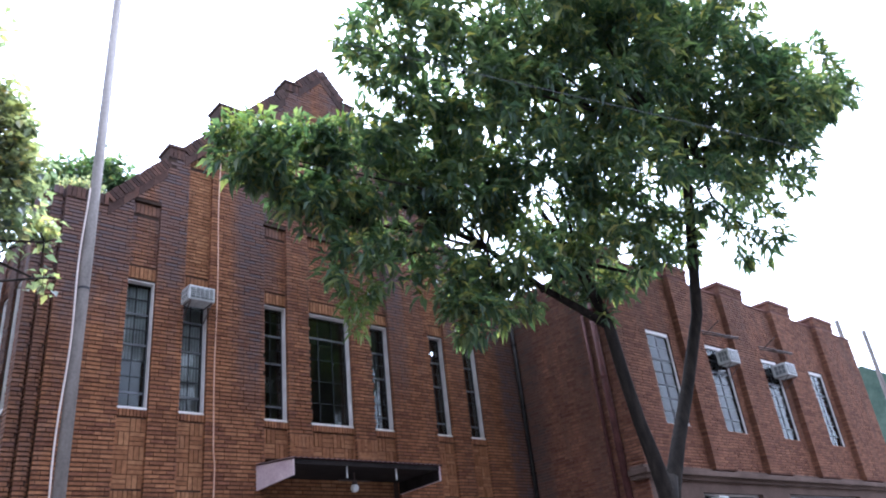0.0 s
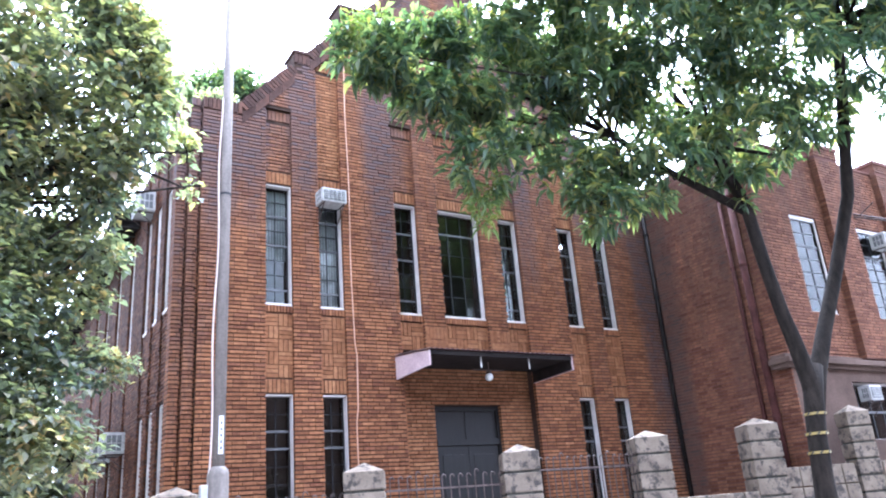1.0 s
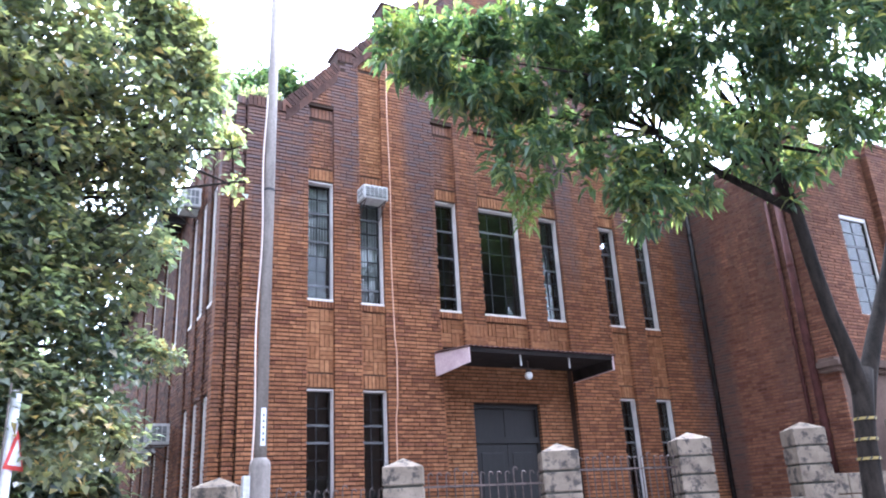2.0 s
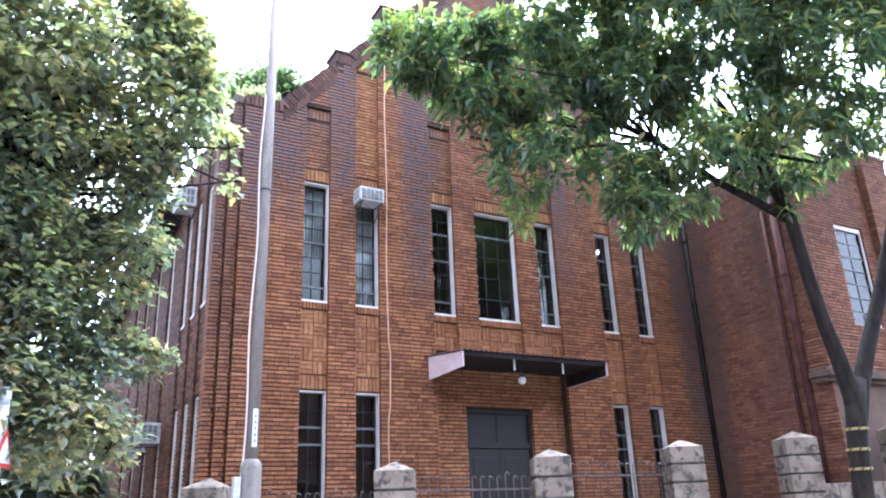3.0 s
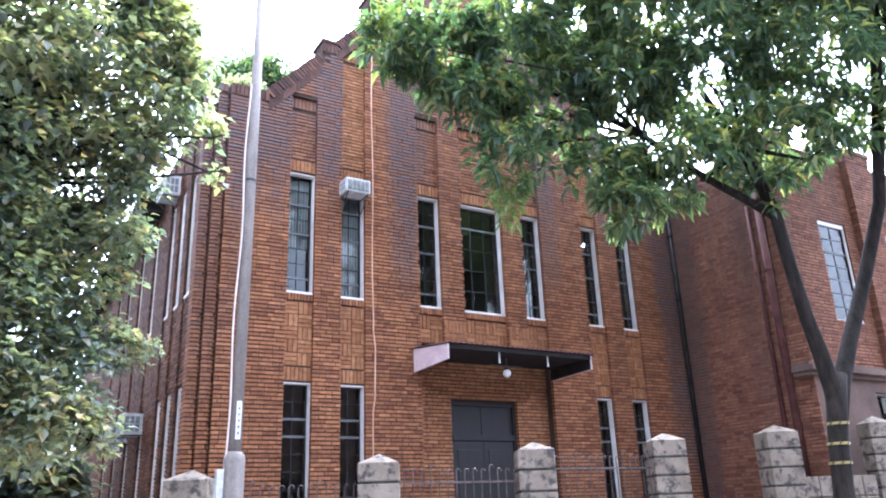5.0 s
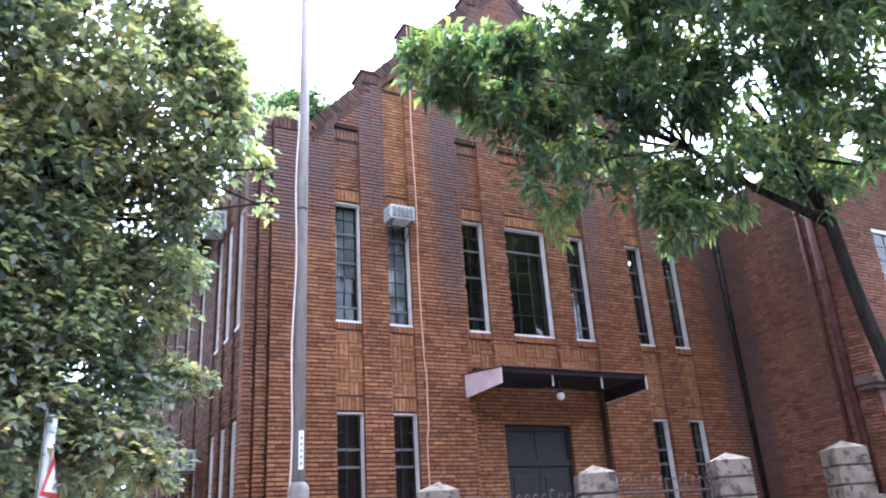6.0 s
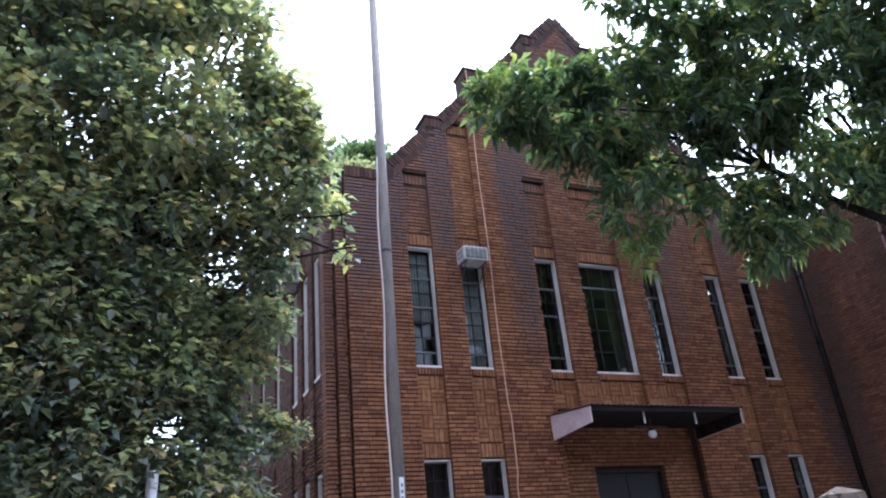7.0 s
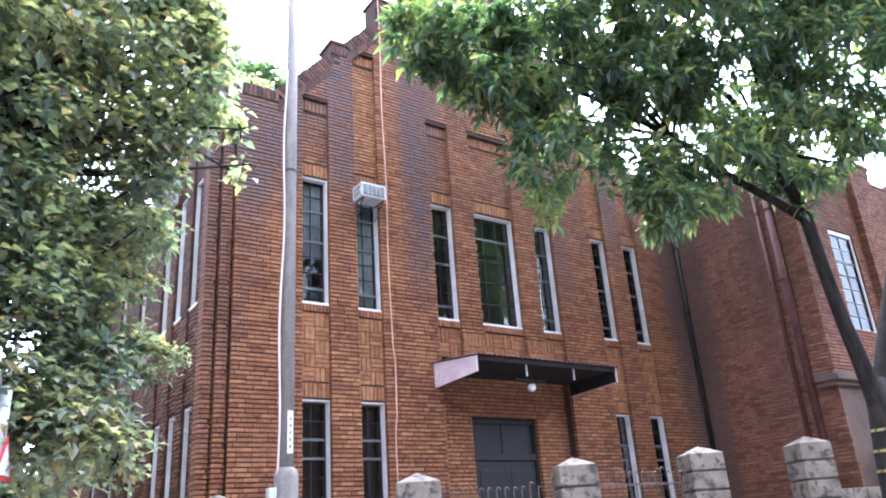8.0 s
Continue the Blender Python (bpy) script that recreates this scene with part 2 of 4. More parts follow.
# ---- shape helpers ----
class Geo:
    """Collects boxes, prisms and tubes into one mesh."""

    def __init__(self):
        self.v, self.f = [], []

    def add(self, verts, faces):
        k = len(self.v)
        self.v += [tuple(p) for p in verts]
        self.f += [tuple(i + k for i in f) for f in faces]
        return self

    def hexa(self, p):
        return self.add(p, [(0, 3, 2, 1), (4, 5, 6, 7), (0, 1, 5, 4), (1, 2, 6, 5), (2, 3, 7, 6), (3, 0, 4, 7)])

    def box(self, x0, x1, y0, y1, z0, z1, z2=None):
        """z2: the height at x1, where the top slopes."""
        z2 = z1 if z2 is None else z2
        return self.hexa([(x0, y0, z0), (x1, y0, z0), (x1, y1, z0), (x0, y1, z0), (x0, y0, z1), (x1, y0, z2), (x1, y1, z2), (x0, y1, z1)])

    def turned(self, m, sx, sy, sz):
        c = [(-sx, -sy, -sz), (sx, -sy, -sz), (sx, sy, -sz), (-sx, sy, -sz), (-sx, -sy, sz), (sx, -sy, sz), (sx, sy, sz), (-sx, sy, sz)]
        return self.hexa([m @ Vector(p) for p in c])

    def bevelled(self, x0, x1, y0, y1, z0, z1, b=0.01):
        bm = bmesh.new()
        bmesh.ops.create_cube(bm, size=1, matrix=Matrix.LocRotScale(((x0 + x1) / 2, (y0 + y1) / 2, (z0 + z1) / 2), None, (x1 - x0, y1 - y0, z1 - z0)))
        bmesh.ops.bevel(bm, geom=bm.edges[:], offset=b, segments=2, affect="EDGES", profile=0.6)
        bm.verts.ensure_lookup_table()
        self.add([v.co[:] for v in bm.verts], [[v.index for v in f.verts] for f in bm.faces])
        bm.free()
        return self

    def tube(self, points, radii, n=8, closed=True):
        pts = [Vector(p) for p in points]
        if not isinstance(radii, (list, tuple)):
            radii = [radii] * len(pts)
        k, up = len(self.v), None
        for i, p in enumerate(pts):
            way = (pts[min(i + 1, len(pts) - 1)] - pts[max(i - 1, 0)]).normalized()
            side = way.cross(up if up is not None else (Vector((1, 0, 0)) if abs(way.x) < 0.8 else Vector((0, 1, 0)))).normalized()
            up = side.cross(way)
            for j in range(n):
                a = 2 * math.pi * j / n
                self.v.append(tuple(p + radii[i] * (math.cos(a) * side + math.sin(a) * up)))
        for i in range(len(pts) - 1):
            for j in range(n):
                a, b = k + i * n + j, k + i * n + (j + 1) % n
                self.f.append((a, b, b + n, a + n))
        if closed:
            self.f.append(tuple(k + j for j in range(n - 1, -1, -1)))
            self.f.append(tuple(k + (len(pts) - 1) * n + j for j in range(n)))
        return self

    def lathe(self, profile, at=(0, 0, 0), n=16):
        k = len(self.v)
        for r, z in profile:
            for j in range(n):
                a = 2 * math.pi * j / n
                self.v.append((at[0] + r * math.cos(a), at[1] + r * math.sin(a), at[2] + z))
        for i in range(len(profile) - 1):
            for j in range(n):
                a, b = k + i * n + j, k + i * n + (j + 1) % n
                self.f.append((a, b, b + n, a + n))
        return self

    def mesh(self, name, smooth=False):
        me = bpy.data.meshes.new(name)
        me.from_pydata(self.v, [], self.f)
        me.validate()
        if smooth:
            me.shade_smooth()
        return me


def part(name, geo, material, parent=None, label="", smooth=False, m=None):
    me = geo if isinstance(geo, bpy.types.Mesh) else geo.mesh(name, smooth)
    if not me.materials:
        me.materials.append(material)
    ob = new(name, me)
    if parent:
        ob.parent = parent
    if m is not None:
        ob.matrix_basis = m
    if label:
        ob["label"] = label
    return ob


def thing(name, m, label, category, group="", kind=""):
    ob = new(name)
    ob.empty_display_size = 0.1
    ob.matrix_basis = m
    return tagged(ob, label, category, group, kind)


# ---- ground ----
part("ground", Geo().box(-400, 600, -400, 700, -0.6, -0.004), EARTH, label="grassy ground around the street")
tagged(bpy.data.objects["ground"], "dull green ground that reaches the horizon", "ground", kind="structure")
tagged(part("road", Geo().box(-60, 80, -5, 5.4, -0.3, 0.0), ASPHALT), "grey asphalt street in front of the building", "road", kind="structure")
tagged(part("pavement", Geo().box(-60, 80, 5.55, 9.0, -0.3, 0.15), PAVING), "pale paved footway beside the street", "pavement", kind="structure")
tagged(part("forecourt", Geo().box(-60, 80, 9.004, 40, -0.3, 0.12), PAVING), "paved forecourt behind the railing", "pavement", kind="structure")
tagged(part("kerb", Geo().bevelled(-60, 80, 5.4, 5.55, -0.3, 0.155, 0.02), STONE), "stone kerb along the footway", "kerb", kind="structure")

# unseen block across the street, behind the camera, added to cut low sky light
tagged(part("sky_block_street", Geo().box(-60, 90, -16, -8.5, -0.3, 10.0).box(-60, 90, -16.3, -8.2, 10.0, 10.4), RENDER_COAT), "unseen plain rendered block across the street that cuts sky light", "building", kind="structure")

# added out of view to keep sky light off the flank
tagged(part("sky_block_garden", Geo().box(-26, -13.5, 4.0, 44, -0.3, 9.0).box(-26.3, -13.2, 3.7, 44.3, 9.0, 9.4), RENDER_COAT), "unseen plain rendered block beyond the garden that cuts sky light", "building", kind="structure")

# ---- brick walls ----
COURSE, JOINT, PROUD, HEAD_JOINT = 0.071, 0.021, 0.020, 0.009
rng = np.random.default_rng(7)
brick_meshes = {}


def brick_box(geo, x0, x1, y0, y1, z0, z1, rough=0.003):
    j = rng.uniform(-rough, rough, 4)
    geo.hexa([(x0, y0 + j[0], z0), (x1, y0 + j[1], z0), (x1, y1, z0), (x0, y1, z0), (x0, y0 + j[2], z1), (x1, y0 + j[3], z1), (x1, y1, z1), (x0, y1, z1)])


def loose_brick(parent, x0, x1, y0, y1, z0, z1, material):
    size = (round(x1 - x0, 2), round(y1 - y0, 3), round(z1 - z0, 3), material.name)
    if size not in brick_meshes:
        g = Geo()
        a, d, h = size[0] / 2, size[1], size[2]
        c = 0.003
        g.add([(-a, 0.004, 0), (a, 0.004, 0), (a, 0.004, h), (-a, 0.004, h), (-a + c, 0, c), (a - c, 0, c), (a - c, 0, h - c), (-a + c, 0, h - c), (-a, d, 0), (a, d, 0), (a, d, h), (-a, d, h)],
              [(4, 5, 6, 7), (0, 1, 5, 4), (1, 2, 6, 5), (2, 3, 7, 6), (3, 0, 4, 7), (1, 0, 8, 9), (2, 1, 9, 10), (3, 2, 10, 11), (0, 3, 11, 8)])
        brick_meshes[size] = g.mesh("brick")
    part("brick", brick_meshes[size], material, parent, m=pose((x0 + x1) / 2, y0, z0))


def lay(geo, x0, x1, z0, top, yf, holes, length=0.235, depth=0.07, keep=None, parent=None, material=None, ends=(0, 0)):
    """Courses of bricks on one upright strip of wall; top(x) is the height that they reach."""
    k = math.ceil(z0 / COURSE - 1e-6)
    high = max(top(x0 + 0.001), top((x0 + x1) / 2), top(x1 - 0.001))
    while (k + 1) * COURSE <= high + 0.001:
        za, zb = k * COURSE + JOINT / 2, (k + 1) * COURSE - JOINT / 2
        x = x0 - (0.5 * length if k % 2 else 0.0) - (0.06 if k % 5 == 2 else 0)
        while x < x1 - 0.02:
            n = length * (0.5 if rng.random() < 0.12 else 1.0)
            a, b = max(x, x0) + (HEAD_JOINT / 2 if x > x0 else -ends[0]), min(x + n, x1) - (HEAD_JOINT / 2 if x + n < x1 else -ends[1])
            x += n
            mid = (a + b) / 2
            if b - a < 0.03 or zb > min(top(a + 0.01), top(b - 0.01)) or any(h[0] < mid < h[1] and za < h[3] - 0.01 and zb > h[2] + 0.01 for h in holes):
                continue
            out = yf - PROUD + rng.uniform(-0.004, 0.004)
            if keep and keep[0] < mid < keep[1] and keep[2] < za < keep[3]:
                loose_brick(parent, a, b, out, yf + 0.03, za, zb, material)
            else:
                brick_box(geo, a, b, out, yf + depth, za, zb)
        k += 1


def soldiers(geo, x0, x1, z0, z1, yf, width=0.075):
    n = max(1, round((x1 - x0) / width))
    w = (x1 - x0) / n
    for i in range(n):
        brick_box(geo, x0 + i * w + 0.006, x0 + (i + 1) * w - 0.006, yf - PROUD + rng.uniform(-0.005, 0.003), yf + 0.05, z0 + 0.006, z1 - 0.006)


def basket(geo, x0, x1, z0, z1, yf):
    """Basket weave: squares of upright bricks beside squares of flat ones."""
    cols = max(1, round((x1 - x0) / 0.24))
    rows = max(1, round((z1 - z0) / 0.24))
    w, h = (x1 - x0) / cols, (z1 - z0) / rows
    for i in range(cols):
        for j in range(rows):
            a, c = x0 + i * w, z0 + j * h
            if (i + j) % 2:
                soldiers(geo, a, a + w, c, c + h, yf, w / 3)
            else:
                for q in range(3):
                    brick_box(geo, a + 0.006, a + w - 0.006, yf - PROUD, yf + 0.05, c + q * h / 3 + 0.006, c + (q + 1) * h / 3 - 0.006)


def core(geo, x0, x1, z0, zl, zr, yf, yb, holes):
    """The solid behind the bricks, with the openings left out."""
    cuts = sorted((h[2], h[3]) for h in holes if h[0] < (x0 + x1) / 2 < h[1])
    z = z0
    for a, b in cuts:
        if a > z:
            geo.box(x0, x1, yf, yb, z, a)
        z = b
    geo.box(x0, x1, yf, yb, z, zl, zr)


# the gabled front
MID, FRONT, BACK, DEEP = 8.22, 13.1, 13.55, 0.085
PIERS = [(4.60, 4.93, 10.26), (5.62, 6.18, 11.70), (7.24, 7.60, 13.06)]


def gable(x):
    x = MID - abs(x - MID)
    for a, b, z in PIERS:
        if a <= x <= b:
            return z
    return 8.66 if x < 3.55 else 8.78 + 1.08 * (x - 3.55)


def mirrored(spans):
    return spans + [(2 * MID - b, 2 * MID - a, *rest) for a, b, *rest in reversed(spans)]


STRIPS = mirrored([(4.0, 4.53), (5.03, 5.54), (6.67, 7.21)])
STRIPS = sorted(STRIPS + [(7.70, 8.74)])
DOOR = (7.43, 9.01, 0.0, 3.25)
PORCH, PORCH_IN = (6.67, 9.77), 0.26
LOW_TOP, SILL, HEAD = 3.40, 5.0, 7.32
holes = [(a, b, SILL, HEAD) for a, b in STRIPS] + [(a, b, 0.75, LOW_TOP) for a, b in STRIPS if not 6 < a < 10.5] + [DOOR]
cuts = {2.86, 13.8, 3.55, 2 * MID - 3.55, MID, PORCH[0], PORCH[1], DOOR[0], DOOR[1]}
for a, b in STRIPS:
    cuts |= {a, b}
for a, b, z in mirrored(PIERS):
    cuts |= {a, b}
cuts = sorted(round(c, 4) for c in cuts)
wall_front = tagged(new("wall_front"), "gabled brown brick front wall with sooty parapet and recessed window strips", "wall", kind="structure")
solid, bricks, fancy = Geo(), Geo(), Geo()


def band_of(strip):
    """The foot of the upright course that ends a recessed strip."""
    a, b = strip
    return 8.85 if 6 < a < 10.5 else min(gable((a + b) / 2) - 0.65, 8.66 if a < 4.5 or a > 11.5 else 99)


def strip_at(x):
    return next((s for s in STRIPS if s[0] < x < s[1]), None)


for a, b in zip(cuts, cuts[1:]):
    if b - a < 0.005:
        continue
    m = (a + b) / 2
    s = strip_at(m)
    porch = PORCH[0] < m < PORCH[1]
    zones = [(0.0, 4.26, FRONT + PORCH_IN)] if porch else []
    low = 4.26 if porch else 0.0
    if s:
        zones += [(low, band_of(s) + 0.23, FRONT + DEEP), (band_of(s) + 0.23, None, FRONT)]
    else:
        zones.append((low, None, FRONT))
    for z0, z1, yf in zones:
        tl, tr = (gable(a + 0.001), gable(b - 0.001)) if z1 is None else (z1, z1)
        core(solid, a, b, z0, tl, tr, yf, BACK, [h for h in holes if h[2] >= z0 - 0.01 and h[3] <= tl + 0.01])

runs = [(2.86, STRIPS[0][0])] + [(p[1], q[0]) for p, q in zip(STRIPS, STRIPS[1:])] + [(STRIPS[-1][1], 13.8)]
for a, b in runs:
    mid = (a + b) / 2
    keep = (2.87, 3.98, 1.75, 4.9) if a < 3 else None
    lay(bricks, a, b, 4.26 if PORCH[0] < mid < PORCH[1] else 0.0, gable, FRONT, [], keep=keep, parent=wall_front, material=MAIN_BRICK, ends=(0.012, 0.012))
lay(fancy, PORCH[0], DOOR[0], 0.0, lambda x: 4.26, FRONT + PORCH_IN, [], ends=(0.0, 0.012))
lay(fancy, DOOR[1], PORCH[1], 0.0, lambda x: 4.26, FRONT + PORCH_IN, [], ends=(0.012, 0.0))
lay(fancy, DOOR[0], DOOR[1], 3.26, lambda x: 4.26, FRONT + PORCH_IN, [])
for a, b in STRIPS:
    centre = 6 < a < 10.5
    y = FRONT + DEEP
    soldiers(fancy, a, b, HEAD + 0.02, HEAD + 0.25, y)
    band = band_of((a, b))
    lay(fancy if 5 < a < 6 or 10.5 < a < 11.5 else bricks, a, b, HEAD + 0.27, lambda x: min(gable(x), band), y, [])
    soldiers(fancy if 5 < a < 6 or 10.5 < a < 11.5 else bricks, a, b, band, band + 0.22, y)
    lay(bricks, a, b, band + 0.24, gable, FRONT, [])
    soldiers(bricks, a, b, SILL - 0.16, SILL - 0.03, y - 0.02, 0.062)
    if centre:
        basket(fancy, a, b, 4.28, SILL - 0.18, y)
    else:
        soldiers(fancy, a, b, LOW_TOP + 0.02, LOW_TOP + 0.26, y)
        basket(fancy, a, b, LOW_TOP + 0.28, SILL - 0.18, y)
# frieze over the canopy between the middle windows
for a, b in ((7.21, 7.70), (8.74, 9.23)):
    soldiers(fancy, a, b, 4.50, 4.74, FRONT - 0.004, 0.08)
    for i in range(3):
        brick_box(fancy, a + 0.02, b - 0.02, FRONT - 0.026, FRONT, 4.28 + i * 0.07, 4.34 + i * 0.07)
part("wall_core", solid, MORTAR, wall_front)
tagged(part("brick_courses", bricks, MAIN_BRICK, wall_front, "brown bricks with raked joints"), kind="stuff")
tagged(part("pattern_bricks", fancy, PANEL_BRICK, wall_front, "orange bricks laid upright and in basket weave"), kind="stuff")

# parapet: bricks on edge along the slopes and flats, slabs on the piers
edge = Geo()
for side in (1, -1):
    spans = [(2.84, 3.55)] + [(3.55, PIERS[0][0]), (PIERS[0][1], PIERS[1][0]), (PIERS[1][1], PIERS[2][0]), (PIERS[2][1], MID)]
    for a, b in spans:
        flat = b <= 3.56
        slope = 0.0 if flat else math.atan(1.08)
        run = (b - a) / math.cos(slope)
        n = round(run / 0.078)
        for i in range(n):
            x = a + (b - a) * (i + 0.5) / n
            z = (8.66 if flat else 8.78 + 1.08 * (x - 3.55)) + (0.06 if flat else -0.02)
            px = x if side > 0 else 2 * MID - x
            h = 0.11 + rng.uniform(-0.01, 0.01)
            edge.turned(Matrix.Translation((px, (FRONT + BACK) / 2 - 0.0, z)) @ Matrix.Rotation(-slope * side, 4, "Y"), 0.033, (BACK - FRONT) / 2 + 0.045 + rng.uniform(-0.008, 0.008), h)
    for a, b in spans[1:]:
        p, q = (a, b) if side > 0 else (2 * MID - b, 2 * MID - a)
        n = max(2, round((b - a) / 0.26))
        for i in range(n):
            x0, x1 = p + (q - p) * i / n + 0.004, p + (q - p) * (i + 1) / n - 0.004
            z0, z1 = (8.78 + 1.08 * (MID - abs(x - MID) - 3.55) - 0.13 for x in (x0, x1))
            y = FRONT - 0.034 + rng.uniform(-0.003, 0.003)
            edge.hexa([(x0, y, z0 - 0.24), (x1, y, z1 - 0.24), (x1, FRONT, z1 - 0.24), (x0, FRONT, z0 - 0.24), (x0, y, z0), (x1, y, z1), (x1, FRONT, z1), (x0, FRONT, z0)])
    for a, b, z in PIERS:
        p, q = (a, b) if side > 0 else (2 * MID - b, 2 * MID - a)
        edge.bevelled(p - 0.03, q + 0.03, FRONT - 0.05, BACK + 0.05, z, z + 0.07, 0.015)
        n = round((q - p) / 0.08)
        for i in range(n):
            w = (q - p) / n
            brick_box(edge, p + i * w + 0.006, p + (i + 1) * w - 0.006, FRONT - 0.03, FRONT + 0.05, z - 0.22, z - 0.006)
part("parapet_coping", edge, COPING_BRICK, wall_front, "soot-black bricks on edge along the gable")

# stepped left corner and the flank behind it
corner, corner_core = Geo(), Geo()
STEPS = [(2.81, 2.86, FRONT + 0.15, 8.66), (2.66, 2.81, FRONT + 0.08, 8.66), (2.61, 2.66, FRONT + 0.23, 8.60), (2.46, 2.61, FRONT + 0.16, 8.60)]
for a, b, y, z in STEPS:
    corner_core.box(a, b, y, FRONT + 0.42, 0, z)
    lay(corner, a, b, 0.0, lambda x: z, y, [], length=0.19, depth=0.22, ends=(0.012, 0))
    soldiers(corner, a, b, z, z + 0.17, y, 0.06)
wall_corner = tagged(new("wall_corner"), "stepped brick corner of the gabled front", "wall", kind="structure")
part("wall_core", corner_core, MORTAR, wall_corner)
tagged(part("brick_courses", corner, MAIN_BRICK, wall_corner), kind="stuff")

FLANK = pose(2.52, 0, 0, 0, 0, -90)      # outward is -x; along the wall u = -y
side_wins = [(13.78, 14.28), (14.64, 15.15), (15.52, 16.03)]
far_wins = [(17.2, 17.7), (18.9, 19.4), (20.6, 21.1), (22.3, 22.8)]
s_holes = [(-b, -a, 5.0, 7.3) for a, b in side_wins + far_wins] + [(-b, -a, 0.75, 3.36) for a, b in side_wins + far_wins]
s_cuts = sorted({-30.0, -16.6, -13.34} | {h[0] for h in s_holes} | {h[1] for h in s_holes})
wall_flank = tagged(new("wall_flank"), "brick side wall in the shade of the garden tree", "wall", kind="structure")
wall_flank.matrix_basis = FLANK
flank_core, flank = Geo(), Geo()
for a, b in zip(s_cuts, s_cuts[1:]):
    hit = [h for h in s_holes if h[0] < (a + b) / 2 < h[1]]
    z = 8.5 if b > -16.61 else 7.75
    core(flank_core, a, b, 0, z, z, 0.03 if hit else 0.0, 0.4, s_holes)
    if b > -24:
        lay(flank, a, b, 0.0, lambda x: z, 0.03 if hit else 0.0, s_holes, ends=(0, 0) if hit else (0.01, 0.01), keep=(-15.2, -13.3, 2.2, 5.2), parent=wall_flank, material=SHADED_FLANK_BRICK)
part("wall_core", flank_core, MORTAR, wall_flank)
tagged(part("brick_courses", flank, SHADED_FLANK_BRICK, wall_flank), kind="stuff")

# closing walls, floors and the roofs
tagged(part("wall_back", Geo().box(2.9, 27.6, 29.6, 30, 0, 8.4), MORTAR), "plain closing wall at the back", "wall", kind="structure")
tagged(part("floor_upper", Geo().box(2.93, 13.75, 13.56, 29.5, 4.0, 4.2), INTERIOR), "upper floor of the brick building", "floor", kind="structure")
tagged(part("partition", Geo().box(2.93, 13.75, 17.0, 17.15, 0.2, 8.3), INTERIOR), "plaster wall inside the rooms, their gloom in its colour", "wall", kind="structure")
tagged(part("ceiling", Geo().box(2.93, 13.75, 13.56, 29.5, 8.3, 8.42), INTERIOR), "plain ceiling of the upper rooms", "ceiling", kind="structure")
roof = Geo()
roof.hexa([(2.95, 13.56, 8.43), (8.17, 13.56, 8.43), (8.17, 16.6, 8.43), (2.95, 16.6, 8.43), (3.6, 13.56, 8.5), (8.17, 13.56, 13.0), (8.17, 16.6, 13.0), (3.6, 16.6, 8.5)])
roof.hexa([(8.17, 13.56, 8.43), (13.4, 13.56, 8.43), (13.4, 16.6, 8.43), (8.17, 16.6, 8.43), (8.17, 13.56, 13.0), (12.7, 13.56, 8.5), (12.7, 16.6, 8.5), (8.17, 16.6, 13.0)])
tagged(part("roof_gable", roof, ROOF_TILE), "dark tiled roof behind the gable", "roof", kind="structure")
nave = Geo()
nave.hexa([(1.95, 16.62, 7.72), (8.2, 16.62, 7.72), (8.2, 30.2, 7.72), (1.95, 30.2, 7.72), (1.95, 16.62, 7.86), (8.2, 16.62, 8.25), (8.2, 30.2, 8.25), (1.95, 30.2, 7.86)])
tagged(part("roof_eave", nave, ROOF_TILE), "dark tiled roof with a deep eave over the side wall", "roof", kind="structure")
rafters = Geo()
for i in range(24):
    rafters.box(1.98, 2.5, 16.9 + i * 0.55, 16.98 + i * 0.55, 7.6, 7.72)
part("rafter_ends", rafters, DARK_WOOD, bpy.data.objects["roof_eave"])


# the wing: its side faces the gabled front, its face stands nearer the street
WF, WX = 9.95, 13.8
W_WINS = [(14.97, 15.95), (17.52, 18.60), (20.42, 21.48), (23.35, 24.42)]
W_PIERS = [(13.8, 14.55), (16.32, 17.25), (18.88, 20.15), (21.78, 23.05), (24.72, 26.1)]
LOW_WIN = (15.8, 18.45, 2.05, 3.26)
SHUTTER = (19.9, 24.2, 0.15, 3.30)
w_holes = [(a, b, 4.74, 7.02) for a, b in W_WINS] + [LOW_WIN, SHUTTER]
w_cuts = sorted({13.8, 27.7} | {v for s in W_WINS + W_PIERS for v in s} | {LOW_WIN[0], LOW_WIN[1], SHUTTER[0], SHUTTER[1]})
wall_wing = tagged(new("wall_wing"), "red brick wing with piers, merlons and a rendered lower storey", "wall", kind="structure")
wing_core, wing, wing_low, merlon = Geo(), Geo(), Geo(), Geo()
for a, b in zip(w_cuts, w_cuts[1:]):
    m = (a + b) / 2
    pier = any(p[0] < m < p[1] for p in W_PIERS)
    top = 8.62
    core(wing_core, a, b, 3.74, top, top, WF - (0.16 if pier and m > 15 else 0.0), WF + 0.4, [h for h in w_holes if h[2] > 4])
    core(wing_low, a, b, 0.0, 3.50, 3.50, WF, WF + 0.4, [h for h in w_holes if h[2] < 4])
for a, b in zip([13.8] + [p[1] for p in W_PIERS[1:]], [p[0] for p in W_PIERS[1:]] + [27.7]):
    edges = [a] + sorted(v for w in W_WINS for v in w if a < v < b) + [b]
    for p, q in zip(edges, edges[1:]):
        lay(wing, p, q, 3.76, lambda x: 8.6, WF, [(u, v, 4.74, 7.02) for u, v in W_WINS], keep=(13.7, 16.3, 3.7, 5.6), parent=wall_wing, material=WING_BRICK)
